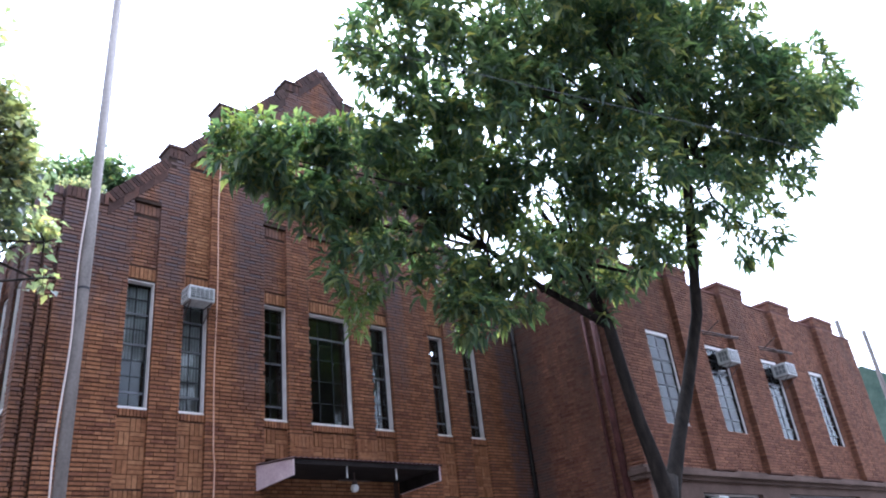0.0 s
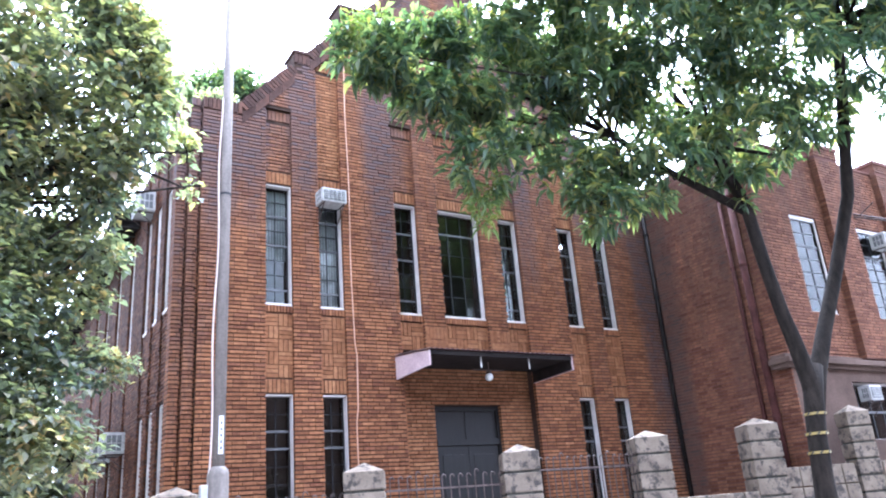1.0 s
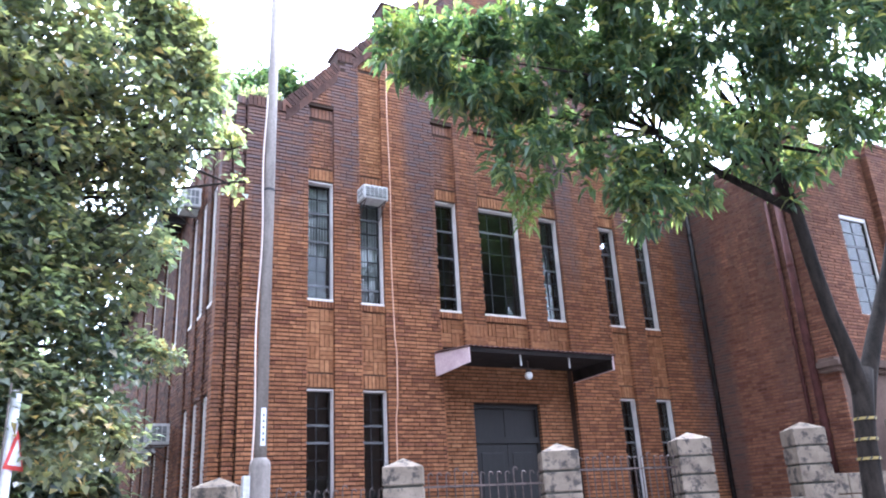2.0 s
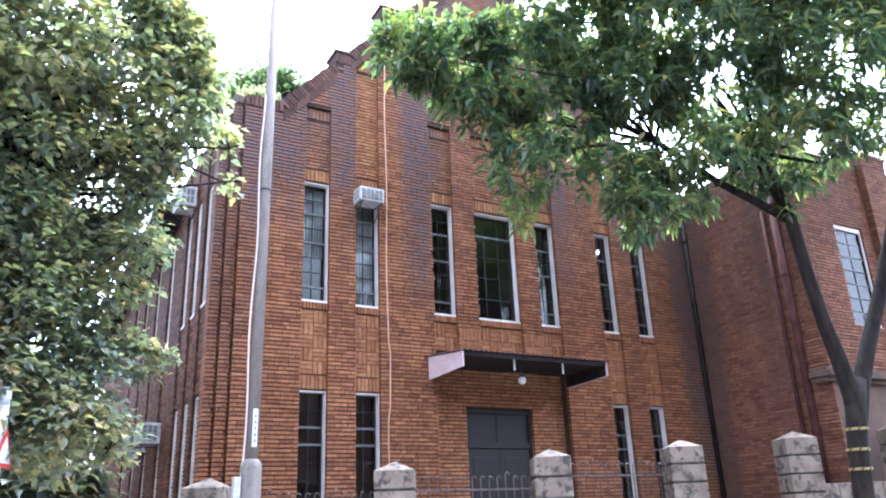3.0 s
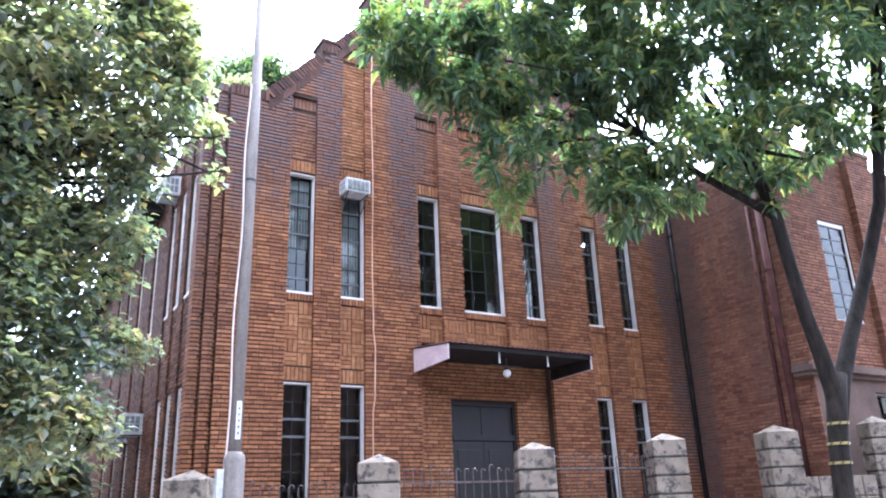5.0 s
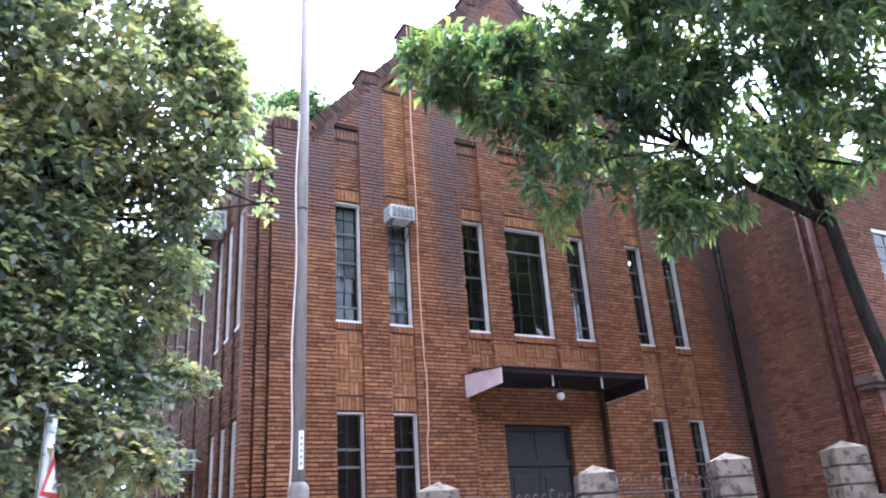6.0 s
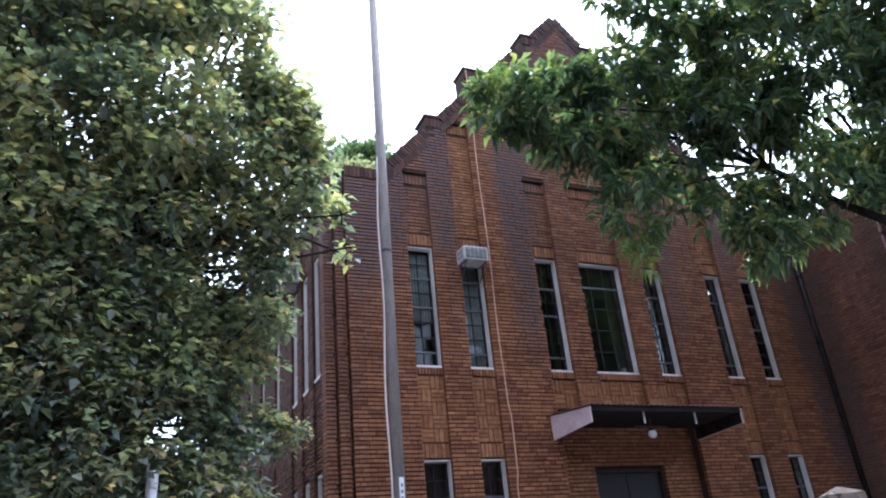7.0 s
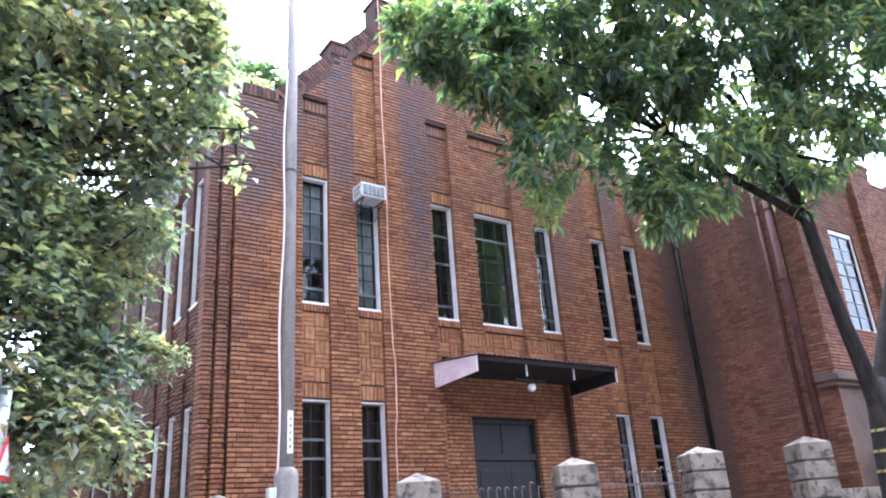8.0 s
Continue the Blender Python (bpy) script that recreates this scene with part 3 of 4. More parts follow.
for a, b in W_PIERS[1:]:
    lay(wing, a, b, 3.76, lambda x: 8.6, WF - 0.16, [], depth=0.16, ends=(0.012, 0.012))
for a, b in W_PIERS:
    y = WF - (0.16 if a > 15 else 0.0)
    wing_core.box(a, b, y, WF + 0.4, 8.62, 8.86)
    lay(wing, a, b, 8.62, lambda x: 8.88, y, [], depth=0.1, ends=(0.012, 0.012))
    merlon.bevelled(a - 0.04, b + 0.04, y - 0.05, WF + 0.45, 8.87, 8.98, 0.02)
merlon.box(13.78, 27.72, WF - 0.03, WF + 0.43, 8.62, 8.68)
part("wall_core", wing_core, WING_MORTAR, wall_wing)
part("lower_wall", wing_low, RENDER_COAT, wall_wing, "rendered grey-brown lower storey")
tagged(part("brick_courses", wing, WING_BRICK, wall_wing), kind="stuff")
part("merlon_slabs", merlon, WING_MORTAR, wall_wing, "weathered slabs on the merlons")
ledge = Geo().bevelled(13.58, 27.9, WF - 0.10, WF + 0.3, 3.50, 3.58, 0.015).bevelled(13.52, 27.9, WF - 0.20, WF + 0.3, 3.58, 3.70, 0.02).bevelled(13.62, 27.9, WF - 0.06, WF + 0.3, 3.70, 3.78, 0.01)
part("cornice", ledge, RENDER_COAT, wall_wing, "moulded stone cornice over the lower storey")

WING_SIDE = pose(WX, 0, 0, 0, 0, -90)
wall_link = tagged(new("wall_link"), "sooty red brick flank of the wing beside the downpipes", "wall", kind="structure")
wall_link.matrix_basis = WING_SIDE
ws_core, ws = Geo(), Geo()
ws_core.box(-13.1, -WF - 0.4, 0.0, 0.4, 0, 8.5)
ws_core.box(-WF - 0.4, -WF, 0.0, 0.004, 0, 8.6)
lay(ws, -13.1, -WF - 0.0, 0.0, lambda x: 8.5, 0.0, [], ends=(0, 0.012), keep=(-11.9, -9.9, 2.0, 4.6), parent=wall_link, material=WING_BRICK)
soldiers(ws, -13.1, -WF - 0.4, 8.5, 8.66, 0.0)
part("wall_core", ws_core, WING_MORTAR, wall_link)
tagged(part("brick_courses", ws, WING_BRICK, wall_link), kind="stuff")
tagged(part("wall_end", Geo().box(27.3, 27.7, WF + 0.4, 29.6, 0, 8.6), WING_MORTAR), "end wall of the wing", "wall", kind="structure")
tagged(part("roof_wing", Geo().box(14.2, 27.3, WF + 0.4, 29.6, 8.2, 8.4), ROOF_TILE), "flat roof behind the wing's parapet", "roof", kind="structure")
tagged(part("floor_wing", Geo().box(14.2, 27.3, WF + 0.4, 29.6, 3.6, 3.8), INTERIOR), "upper floor of the wing", "floor", kind="structure")
tagged(part("partition", Geo().box(14.2, 27.3, 13.2, 13.35, 0.15, 8.2), INTERIOR), "plaster wall inside the wing, the room's gloom in its colour", "wall", kind="structure")


# ---- windows ----
window_count = [0]


def window(m, w, h, cols, rows, label, fat=0.014, deep=0.17, bar=0.014, heavy=(), rail=None):
    """A window that looks along its -y, its sill's middle at the origin of m."""
    window_count[0] += 1
    win = thing("window_%d" % window_count[0], m, label, "window", kind="structure")
    g = Geo()
    g.bevelled(-w / 2, -w / 2 + fat, 0, deep, 0, h, 0.004).bevelled(w / 2 - fat, w / 2, 0, deep, 0, h, 0.004)
    g.bevelled(-w / 2 + fat, w / 2 - fat, 0.002, deep, h - 2 * fat, h, 0.004)
    part("window_frame", g, WHITE_WOOD, win, "white painted wooden frame")
    part("window_sill", Geo().bevelled(-w / 2, w / 2, -0.035, deep, -0.035, 0.012, 0.008), WHITE_WOOD, win, "white sill")
    a, b, top = -w / 2 + fat, w / 2 - fat, h - 2 * fat
    y = deep - 0.03
    s = Geo()
    t = 0.022
    s.box(a, a + t, y - 0.015, y + 0.015, 0.012, top).box(b - t, b, y - 0.015, y + 0.015, 0.012, top)
    s.box(a + t, b - t, y - 0.015, y + 0.015, 0.012, 0.012 + t).box(a + t, b - t, y - 0.015, y + 0.015, top - t, top)
    part("sash", s, DARK_STEEL, win, "dark steel sash")
    cw, rh = (b - a) / cols, (top - 0.012) / rows
    upright = Geo().box(-bar / 2, bar / 2, y - 0.012, y + 0.012, 0.03, top - 0.02).mesh("glazing_bar")
    for i in range(1, cols):
        part("glazing_bar", upright, DARK_STEEL, win, m=pose(a + i * cw, 0, 0))
    for j in range(1, rows):
        k = max(0.02, 0.8 * bar) if j in heavy else min(bar, 0.02) / 2
        part("glazing_bar", Geo().box(a + t, b - t, y - 0.013, y + 0.013, 0.012 + j * rh - k, 0.012 + j * rh + k), (rail or GREY_STEEL) if j in heavy else DARK_STEEL, win)
    pane = Geo().box(-cw / 2 + 0.002, cw / 2 - 0.002, -0.002, 0.002, 0.002, rh - 0.002).mesh("pane")
    for i in range(cols):
        for j in range(rows):
            p = part("pane", pane, GLASS, win, m=pose(a + (i + 0.5) * cw, y, 0.012 + j * rh, rng.uniform(-0.6, 0.6), 0, rng.uniform(-0.6, 0.6)))
            p.visible_shadow = False
    return win


def curtain(m, w, h, drop=1.0, cloth=None):
    """A hanging cloth with soft folds, its lower middle at the origin of m."""
    n = 40
    v, f = [], []
    for i in range(n + 1):
        x = -w / 2 + w * i / n
        y = 0.025 * math.sin(i * 1.3) + 0.012 * math.sin(i * 2.9 + 1)
        v += [(x, y, h * (1 - drop)), (x, y * 0.7, h)]
    for i in range(n):
        f.append((2 * i, 2 * i + 2, 2 * i + 3, 2 * i + 1))
    g = Geo().add(v, f)
    ob = part("curtain", g, cloth or CURTAIN, label="pale cloth inside the window, wing curtains and painted reflections in the front", smooth=True, m=m)
    s = ob.modifiers.new("thickness", "SOLIDIFY")
    s.thickness = 0.004
    return tagged(ob, category="curtain", group="window curtains")


Y = FRONT + DEEP + 0.01
for i, (a, b) in enumerate(STRIPS):
    w = b - a
    if i == 3:
        window(pose((a + b) / 2, Y, SILL), w, HEAD - SILL, 3, 5, "wide dark window with white frame over the entrance", heavy=(4,))
    else:
        window(pose((a + b) / 2, Y, SILL), w, HEAD - SILL, 2, 8, "tall narrow window with white frame and dark glazing bars", heavy=(1, 4, 6))
    if not 6 < a < 10.5:
        window(pose((a + b) / 2, Y, 0.75), w, LOW_TOP - 0.75, 2, 9, "tall narrow ground-floor window with white frame", heavy=(6, 7))
for a, b in side_wins + far_wins:
    for z, h in ((5.0, 2.3), (0.75, 2.61)):
        window(FLANK @ pose(-(a + b) / 2, 0.035, z), b - a, h, 1, 6, "narrow side window with white frame", heavy=(3,), deep=0.11)
for i, (a, b) in enumerate(W_WINS):
    window(pose((a + b) / 2, WF + 0.02, 4.74), b - a, 2.28, 2, 7, "steel window of the wing with white surround", fat=0.045, deep=0.075, heavy=(5,), bar=0.034, rail=DARK_STEEL)
    curtain(pose((a + b) / 2, WF + 0.12, 4.76), b - a - 0.04, 2.2)
# cloths added behind two front windows to paint the reflections in their panes
curtain(pose(4.265, 13.40, 5.02), 0.46, 2.25, 0.62, GREY_REFLECTION)
curtain(pose(5.285, 13.40, 5.02), 0.46, 2.25, 1.0, GREY_REFLECTION)
window(pose(17.125, WF + 0.12, 2.05), 2.65, 1.21, 6, 2, "dark low window of the wing's lower storey", heavy=(1,), bar=0.03)
slats = Geo()
for i in range(40):
    slats.bevelled(19.9, 24.2, WF + 0.12, WF + 0.15, 0.15 + i * 0.08, 0.222 + i * 0.08, 0.01)
tagged(part("shutter_1", slats, SLATE_SHUTTER), "grey ribbed roller shutter in the wing's lower storey", "shutter", kind="structure")

# ---- entrance ----
door = thing("door_1", pose(8.22, 13.44, 0.12), "dark double door with a transom light under the canopy", "door", kind="structure")
W = 1.58
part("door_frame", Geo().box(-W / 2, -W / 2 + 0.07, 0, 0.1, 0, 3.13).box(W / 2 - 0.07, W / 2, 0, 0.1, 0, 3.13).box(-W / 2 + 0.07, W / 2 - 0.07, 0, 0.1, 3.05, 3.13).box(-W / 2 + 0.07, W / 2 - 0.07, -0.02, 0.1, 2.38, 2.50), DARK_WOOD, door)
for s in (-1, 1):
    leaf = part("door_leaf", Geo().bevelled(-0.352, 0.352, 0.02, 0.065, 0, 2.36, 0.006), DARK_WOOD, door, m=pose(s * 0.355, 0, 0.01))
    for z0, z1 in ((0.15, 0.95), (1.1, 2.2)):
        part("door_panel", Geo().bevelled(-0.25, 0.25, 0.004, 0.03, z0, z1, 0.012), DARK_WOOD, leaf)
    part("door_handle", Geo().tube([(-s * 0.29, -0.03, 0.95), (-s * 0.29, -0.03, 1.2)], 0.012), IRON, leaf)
# dark board in place of the transom glass, so nothing is reflected
part("transom_blank", Geo().box(-W / 2 + 0.07, W / 2 - 0.07, 0.05, 0.06, 2.50, 3.05), DARK_WOOD, door)
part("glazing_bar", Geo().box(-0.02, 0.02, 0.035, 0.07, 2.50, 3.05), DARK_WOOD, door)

canopy = thing("canopy", pose(8.17, FRONT, 3.98), "sheet-metal entrance canopy with pinkish side boards", "canopy")
C0, C1, CD = -1.66, 1.59, 1.26
top = Geo()
n = 60
v, f = [], []
for i in range(n + 1):
    x = C0 - 0.03 + (C1 - C0 + 0.06) * i / n
    bump_z = 0.012 * (1 if i % 2 else -1)
    v += [(x, 0.0, 0.17 + bump_z), (x, -CD - 0.05, 0.02 + bump_z), (x, -CD - 0.05, 0.012 + bump_z), (x, 0.0, 0.162 + bump_z)]
for i in range(n):
    k = 4 * i
    f += [(k, k + 1, k + 5, k + 4), (k + 2, k + 3, k + 7, k + 6), (k + 1, k + 2, k + 6, k + 5), (k + 3, k, k + 4, k + 7)]
part("roof_sheet", top.add(v, f), TIN, canopy, "rust-brown corrugated sheet")
for x in (C0, C1 - 0.03):
    g = Geo().hexa([(x, -CD, -0.27), (x + 0.03, -CD, -0.27), (x + 0.03, 0, -0.30), (x, 0, -0.30), (x, -CD, 0.0), (x + 0.03, -CD, 0.0), (x + 0.03, 0, 0.14), (x, 0, 0.14)])
    part("side_board", g, PINK_BOARD, canopy, "faded pinkish board")
# sheet added over the right board's inner face, dark where only shade falls
part("side_shade", Geo().hexa([(C1 - 0.045, -CD + 0.02, -0.26), (C1 - 0.032, -CD + 0.02, -0.26), (C1 - 0.032, -0.005, -0.29), (C1 - 0.045, -0.005, -0.29), (C1 - 0.045, -CD + 0.02, -0.0), (C1 - 0.032, -CD + 0.02, -0.0), (C1 - 0.032, -0.005, 0.1), (C1 - 0.045, -0.005, 0.1)]), SHADED_BOARD, canopy, "added dark sheet for the shade inside the right board")
part("soffit", Geo().box(C0 + 0.03, C1 - 0.03, -CD + 0.03, -0.005, -0.06, -0.04), SHADED_BOARD, canopy)
part("front_beam", Geo().box(C0 + 0.03, C1 - 0.03, -CD + 0.0, -CD + 0.03, -0.08, 0.0), SHADED_BOARD, canopy)
for x in (-0.50, 0.60):
    part("hanger", Geo().tube([(x, -CD + 0.12, -0.06), (x, -CD + 0.12, -0.26)], 0.018), PLASTIC, canopy, "short white tube")
lamp = thing("globe_lamp", pose(8.13, 12.4, 3.83), "white globe lamp hanging under the canopy", "lamp")
part("bracket", Geo().tube([(0, 0, 0.1), (0, 0, -0.08)], 0.012).tube([(-0.35, 0, -0.06), (0.35, 0, -0.06)], 0.014), IRON, lamp)
part("cap", Geo().lathe([(0.0, -0.06), (0.05, -0.08), (0.055, -0.13), (0.0, -0.13)]), IRON, lamp, smooth=True)
part("globe", Geo().lathe([(0.078 * math.sin(a * math.pi / 10), -0.19 + 0.078 * math.cos(a * math.pi / 10)) for a in range(11)]), LAMP_GLOBE, lamp, smooth=True)


# ---- air conditioners ----
def air_conditioner(m, w=0.56, h=0.36, d=0.42, label="white window air conditioner with a grey grille", stays=True):
    ac = thing("air_conditioner", m, label, "air conditioner", "wall air conditioners")
    part("case", Geo().bevelled(-w / 2, w / 2, -d, 0.02, 0, h, 0.02), PLASTIC, ac)
    g = Geo().bevelled(-w / 2 + 0.04, w / 2 - 0.04, -d - 0.008, -d + 0.01, 0.04, h - 0.04, 0.004)
    grille = part("grille", g, GRILLE, ac, "grey grille")
    for i in range(1, 5):
        x = -w / 2 + 0.04 + (w - 0.08) * i / 5
        part("rib", Geo().box(x - 0.006, x + 0.006, -d - 0.018, -d - 0.006, 0.045, h - 0.045), PLASTIC, grille)
    for i in range(1, 5):
        z = 0.04 + (h - 0.08) * i / 5
        part("rib", Geo().box(-w / 2 + 0.045, w / 2 - 0.045, -d - 0.018, -d - 0.006, z - 0.005, z + 0.005), PLASTIC, grille)
    for s in (-1, 1):
        x = s * w / 2
        side = part("side_grille", Geo().box(min(x, x + s * 0.004), max(x, x + s * 0.004), -d + 0.05, -0.06, 0.05, h - 0.05), GRILLE, ac, "dark side grille")
        for i in range(4):
            y = -d + 0.05 + (d - 0.11) * i / 3
            part("rib", Geo().box(x - 0.008, x + 0.008, y - 0.007, y + 0.007, 0.045, h - 0.045), PLASTIC, side)
        for i in range(3):
            z = 0.05 + (h - 0.1) * i / 2
            part("rib", Geo().box(x - 0.009, x + 0.009, -d + 0.045, -0.055, z - 0.007, z + 0.007), PLASTIC, side)
    if stays:
        for s in (-1, 1):
            part("bracket", Geo().tube([(s * w * 0.4, 0.02, -0.012), (s * w * 0.4, -d, -0.012)], 0.012, 6).tube([(s * w * 0.4, 0.02, -0.3), (s * w * 0.4, -d * 0.9, -0.02)], 0.010, 6), IRON, ac)
    return ac


air_conditioner(pose(5.24, FRONT + 0.0, 6.95), 0.50, 0.28, 0.34)
air_conditioner(FLANK @ pose(-15.6, 0.0, 7.35), 0.62, 0.42, 0.36, "grey-white air conditioner on brackets on the side wall")
air_conditioner(FLANK @ pose(-17.6, 0.0, 2.9), 0.62, 0.42, 0.40, "white caged air conditioner low on the side wall")
air_conditioner(FLANK @ pose(-19.4, 0.0, 2.9), 0.62, 0.42, 0.40, "white caged air conditioner low on the side wall")
air_conditioner(pose(18.32, WF + 0.0, 6.5), 0.50, 0.36, 0.36, "pale air conditioner hung before a wing window")
air_conditioner(pose(21.35, WF + 0.0, 6.5), 0.56, 0.36, 0.42, "pale air conditioner hung before a wing window")
air_conditioner(pose(16.35, WF + 0.1, 2.85), 0.44, 0.32, 0.25, "white air conditioner in the low wing window")
for x in (17.8, 20.8):
    rod = Geo()
    for y in (0.0, 0.35):
        rod.tube([(x - 0.2, WF - 0.02, 7.3 + y * 0.2), (x + 0.5, WF - 0.6, 7.05 + y * 0.1)], 0.02, 6)
    rod.tube([(x - 0.1, WF - 0.1, 7.3), (x - 0.1, WF - 0.5, 7.5)], 0.015, 6)
    tagged(part("awning_bracket", rod, IRON), "rusty iron awning bracket over a window", "bracket", "awning brackets")

# ---- pipes and cables on the walls ----
def downpipe(x, y, z0, z1, r, material, label):
    pipe = thing("downpipe", pose(x, y, z0), label, "downpipe", "downpipes")
    part("pipe", Geo().tube([(0, 0, 0), (0, 0, z1 - z0)], r, 10), material, pipe, smooth=True)
    z = 0.9
    while z < z1 - z0:
        part("clip", Geo().lathe([(r, -0.03), (r + 0.014, -0.03), (r + 0.014, 0.03), (r, 0.03)], (0, 0, z), 10), material, pipe)
        z += 1.6
    return pipe


downpipe(13.72, 13.0, 0.12, 8.6, 0.05, SHADED_PIPE, "iron downpipe coloured with the inner corner's shadow")
downpipe(13.71, 10.45, 0.12, 8.3, 0.075, PIPE_PAINT, "dark red downpipe with pale clips on the wing's flank")
downpipe(13.70, 10.72, 0.12, 8.4, 0.04, PIPE_PAINT, "thin dark red pipe beside the downpipe")
pts = [(5.67 + 0.012 * math.sin(z * 1.9) + (0.03 if 3.0 < z < 4.2 else 0), FRONT - 0.03, z) for z in np.linspace(11.75, 1.0, 46)]
tagged(part("wall_cable", Geo().tube(pts, 0.011, 6), ORANGE_CABLE, smooth=True), "pale orange cable hanging down the brick front", "cable")

# ---- street pole ----
pole = thing("street_pole", pose(2.265, 9.6, 0.12, 0, 0.4, 0), "tall grey tapered steel street pole with a cable", "pole")
part("shaft", Geo().tube([(0, 0, 1.7), (0, 0, 5.3), (0, 0, 10.05)], [0.072, 0.068, 0.060], 16), GALVANISED, pole, smooth=True)
part("sleeve", Geo().lathe([(0.122, 0), (0.122, 1.72), (0.112, 1.78), (0.078, 1.82)], n=16), GALVANISED, pole, "wider grey steel sleeve", smooth=True)
part("collar", Geo().lathe([(0.066, -0.015), (0.073, -0.015), (0.073, 0.015), (0.066, 0.015)], (0, 0, 5.2), 16), DARK_STEEL, pole)
part("arm", Geo().tube([(0, 0, 10.0), (0.05, -0.15, 10.35), (0.2, -0.7, 10.9), (0.3, -1.6, 11.1)], 0.025, 8), GALVANISED, pole, smooth=True)
plate = part("plate", Geo().bevelled(-0.028, 0.028, -0.092, -0.074, 1.95, 2.38, 0.003), SIGN_WHITE, pole, "small white plate with dark marks")
for i in range(5):
    part("mark", Geo().box(-0.012, 0.012, -0.0955, -0.091, 2.0 + i * 0.07, 2.035 + i * 0.07), GRILLE, plate)
pts = [(-0.102 - 0.03 * math.sin(z * 1.4) ** 2 + 0.006 * z, -0.02, z) for z in np.linspace(1.2, 6.3, 26)] + [(-0.066, -0.02, 6.6)]
part("cable", Geo().tube(pts, 0.011, 6), CABLE, pole, "pale cable strapped to the pole", smooth=True)
part("cable_box", Geo().bevelled(-0.2, -0.12, -0.06, 0.04, 1.2, 1.62, 0.01), PLASTIC, pole)

# ---- railing: stone piers on a line that runs askew to the front ----
LINE_WAY = Vector((1, -0.19, 0)).normalized()
ASKEW = math.degrees(math.atan2(LINE_WAY.y, LINE_WAY.x))


def stone_pier(x, y, high, w=0.60):
    pier = thing("gate_pier", pose(x, y, 0.12, 0, 0, ASKEW - 18), "weathered pale stone gate pier with a low pointed cap", "pier", "stone piers of the railing")
    h, z = w / 2, 0.0
    n = max(4, round(high / 0.31))
    for i in range(n):
        z0, z1 = high * i / n, high * (i + 1) / n
        part("block", Geo().bevelled(-h, h, -h, h, z0 + 0.035, z1, 0.02), STONE, pier)
        if i:
            part("joint", Geo().box(-h + 0.025, h - 0.025, -h + 0.025, h - 0.025, z0 - 0.005, z0 + 0.045), STONE_DARK, pier, "dark recessed joint")
    c = Geo().add([(-h, -h, high - 0.004), (h, -h, high - 0.004), (h, h, high - 0.004), (-h, h, high - 0.004), (0, 0, high + 0.14)], [(0, 3, 2, 1), (0, 1, 4), (1, 2, 4), (2, 3, 4), (3, 0, 4)])
    part("cap", c, STONE, pier, "low pointed stone cap")
    return pier


PIER_AT = [(2.33, 11.85, 1.62), (4.95, 11.36, 1.81), (7.59, 11.03, 1.99), (10.28, 10.75, 2.15), (12.62, 10.18, 2.28), (14.62, 9.45, 2.42), (17.75, 8.9, 2.45)]
for x, y, z in PIER_AT:
    stone_pier(x, y, z, 0.60 if x < 13 else 0.46)


def railing(p, q, high):
    """Iron rods with hooked tops between two piers, on a low stone wall."""
    a, b = Vector((p[0], p[1], 0.12)), Vector((q[0], q[1], 0.12))
    way = (b - a).normalized()
    a, b = a + way * 0.32, b - way * 0.32
    run = (b - a).length
    m = Matrix.Translation(a) @ Matrix.Rotation(math.atan2(way.y, way.x), 4, "Z")
    rail = thing("railing", m, "rusty iron railing with hooked rod tops", "railing", "railings between the piers")
    for z in (high - 0.23, 0.65):
        part("rail", Geo().box(0, run, -0.015, 0.015, z, z + 0.03), IRON, rail)
    n = int(run / 0.135)
    pts = [(0, 0, 0.6), (0, 0, high - 0.06)] + [(0.035 - 0.035 * math.cos(t), 0, high - 0.06 + 0.045 * math.sin(t)) for t in np.linspace(0.5, math.pi, 6)]
    rod = Geo().tube(pts, 0.009, 6).mesh("rod", True)
    for i in range(n):
        part("rod", rod, IRON, rail, m=pose((i + 0.5) * run / n, 0, 0.06 if i % 7 == 3 else 0.0))
    low = tagged(part("low_wall", Geo().bevelled(0, run, -0.18, 0.18, 0, 0.62, 0.02), STONE, m=m), "low weathered stone wall under the railing", "wall", kind="structure")
    return rail


for p, q in zip(PIER_AT, PIER_AT[1:4]):
    railing(p, q, min(p[2], q[2]) - 0.08)
for p, q in zip(PIER_AT[3:], PIER_AT[4:]):
    a, b = Vector((p[0], p[1], 0)), Vector((q[0], q[1], 0))
    way = (b - a).normalized()
    m = Matrix.Translation(a + way * 0.31) @ Matrix.Rotation(math.atan2(way.y, way.x), 4, "Z") @ pose(0, 0, 0.12)
    run = (b - a).length - 0.62
    block = thing("stone_wall", m, "rough pale stone garden wall between the piers", "wall", "stone garden walls")
    for j in range(3 if p[0] < 11 else 4):
        k = 5
        for i in range(k):
            part("stone", Geo().bevelled(run * i / k + 0.008, run * (i + 1) / k - 0.008, -0.16 - rng.uniform(0, 0.03), 0.16, 0.37 * j, 0.37 * (j + 1) - 0.015, 0.025), STONE, block)

# ---- road sign ----
sign = thing("road_sign", pose(-0.28, 10.0, 0.15, 0, 0, 66), "white sign post with a red-bordered triangular board", "road sign")
part("post", Geo().tube([(0, 0, 0), (0, 0, 2.55)], 0.055, 12), SIGN_WHITE, sign, "white steel post", smooth=True)
part("post_cap", Geo().lathe([(0.0, 2.565), (0.05, 2.56), (0.058, 2.53), (0.055, 2.52)], n=12), GALVANISED, sign)
part("rod", Geo().tube([(-0.1, 0.02, 1.2), (-0.1, 0.02, 2.62)], 0.012, 6), GALVANISED, sign)


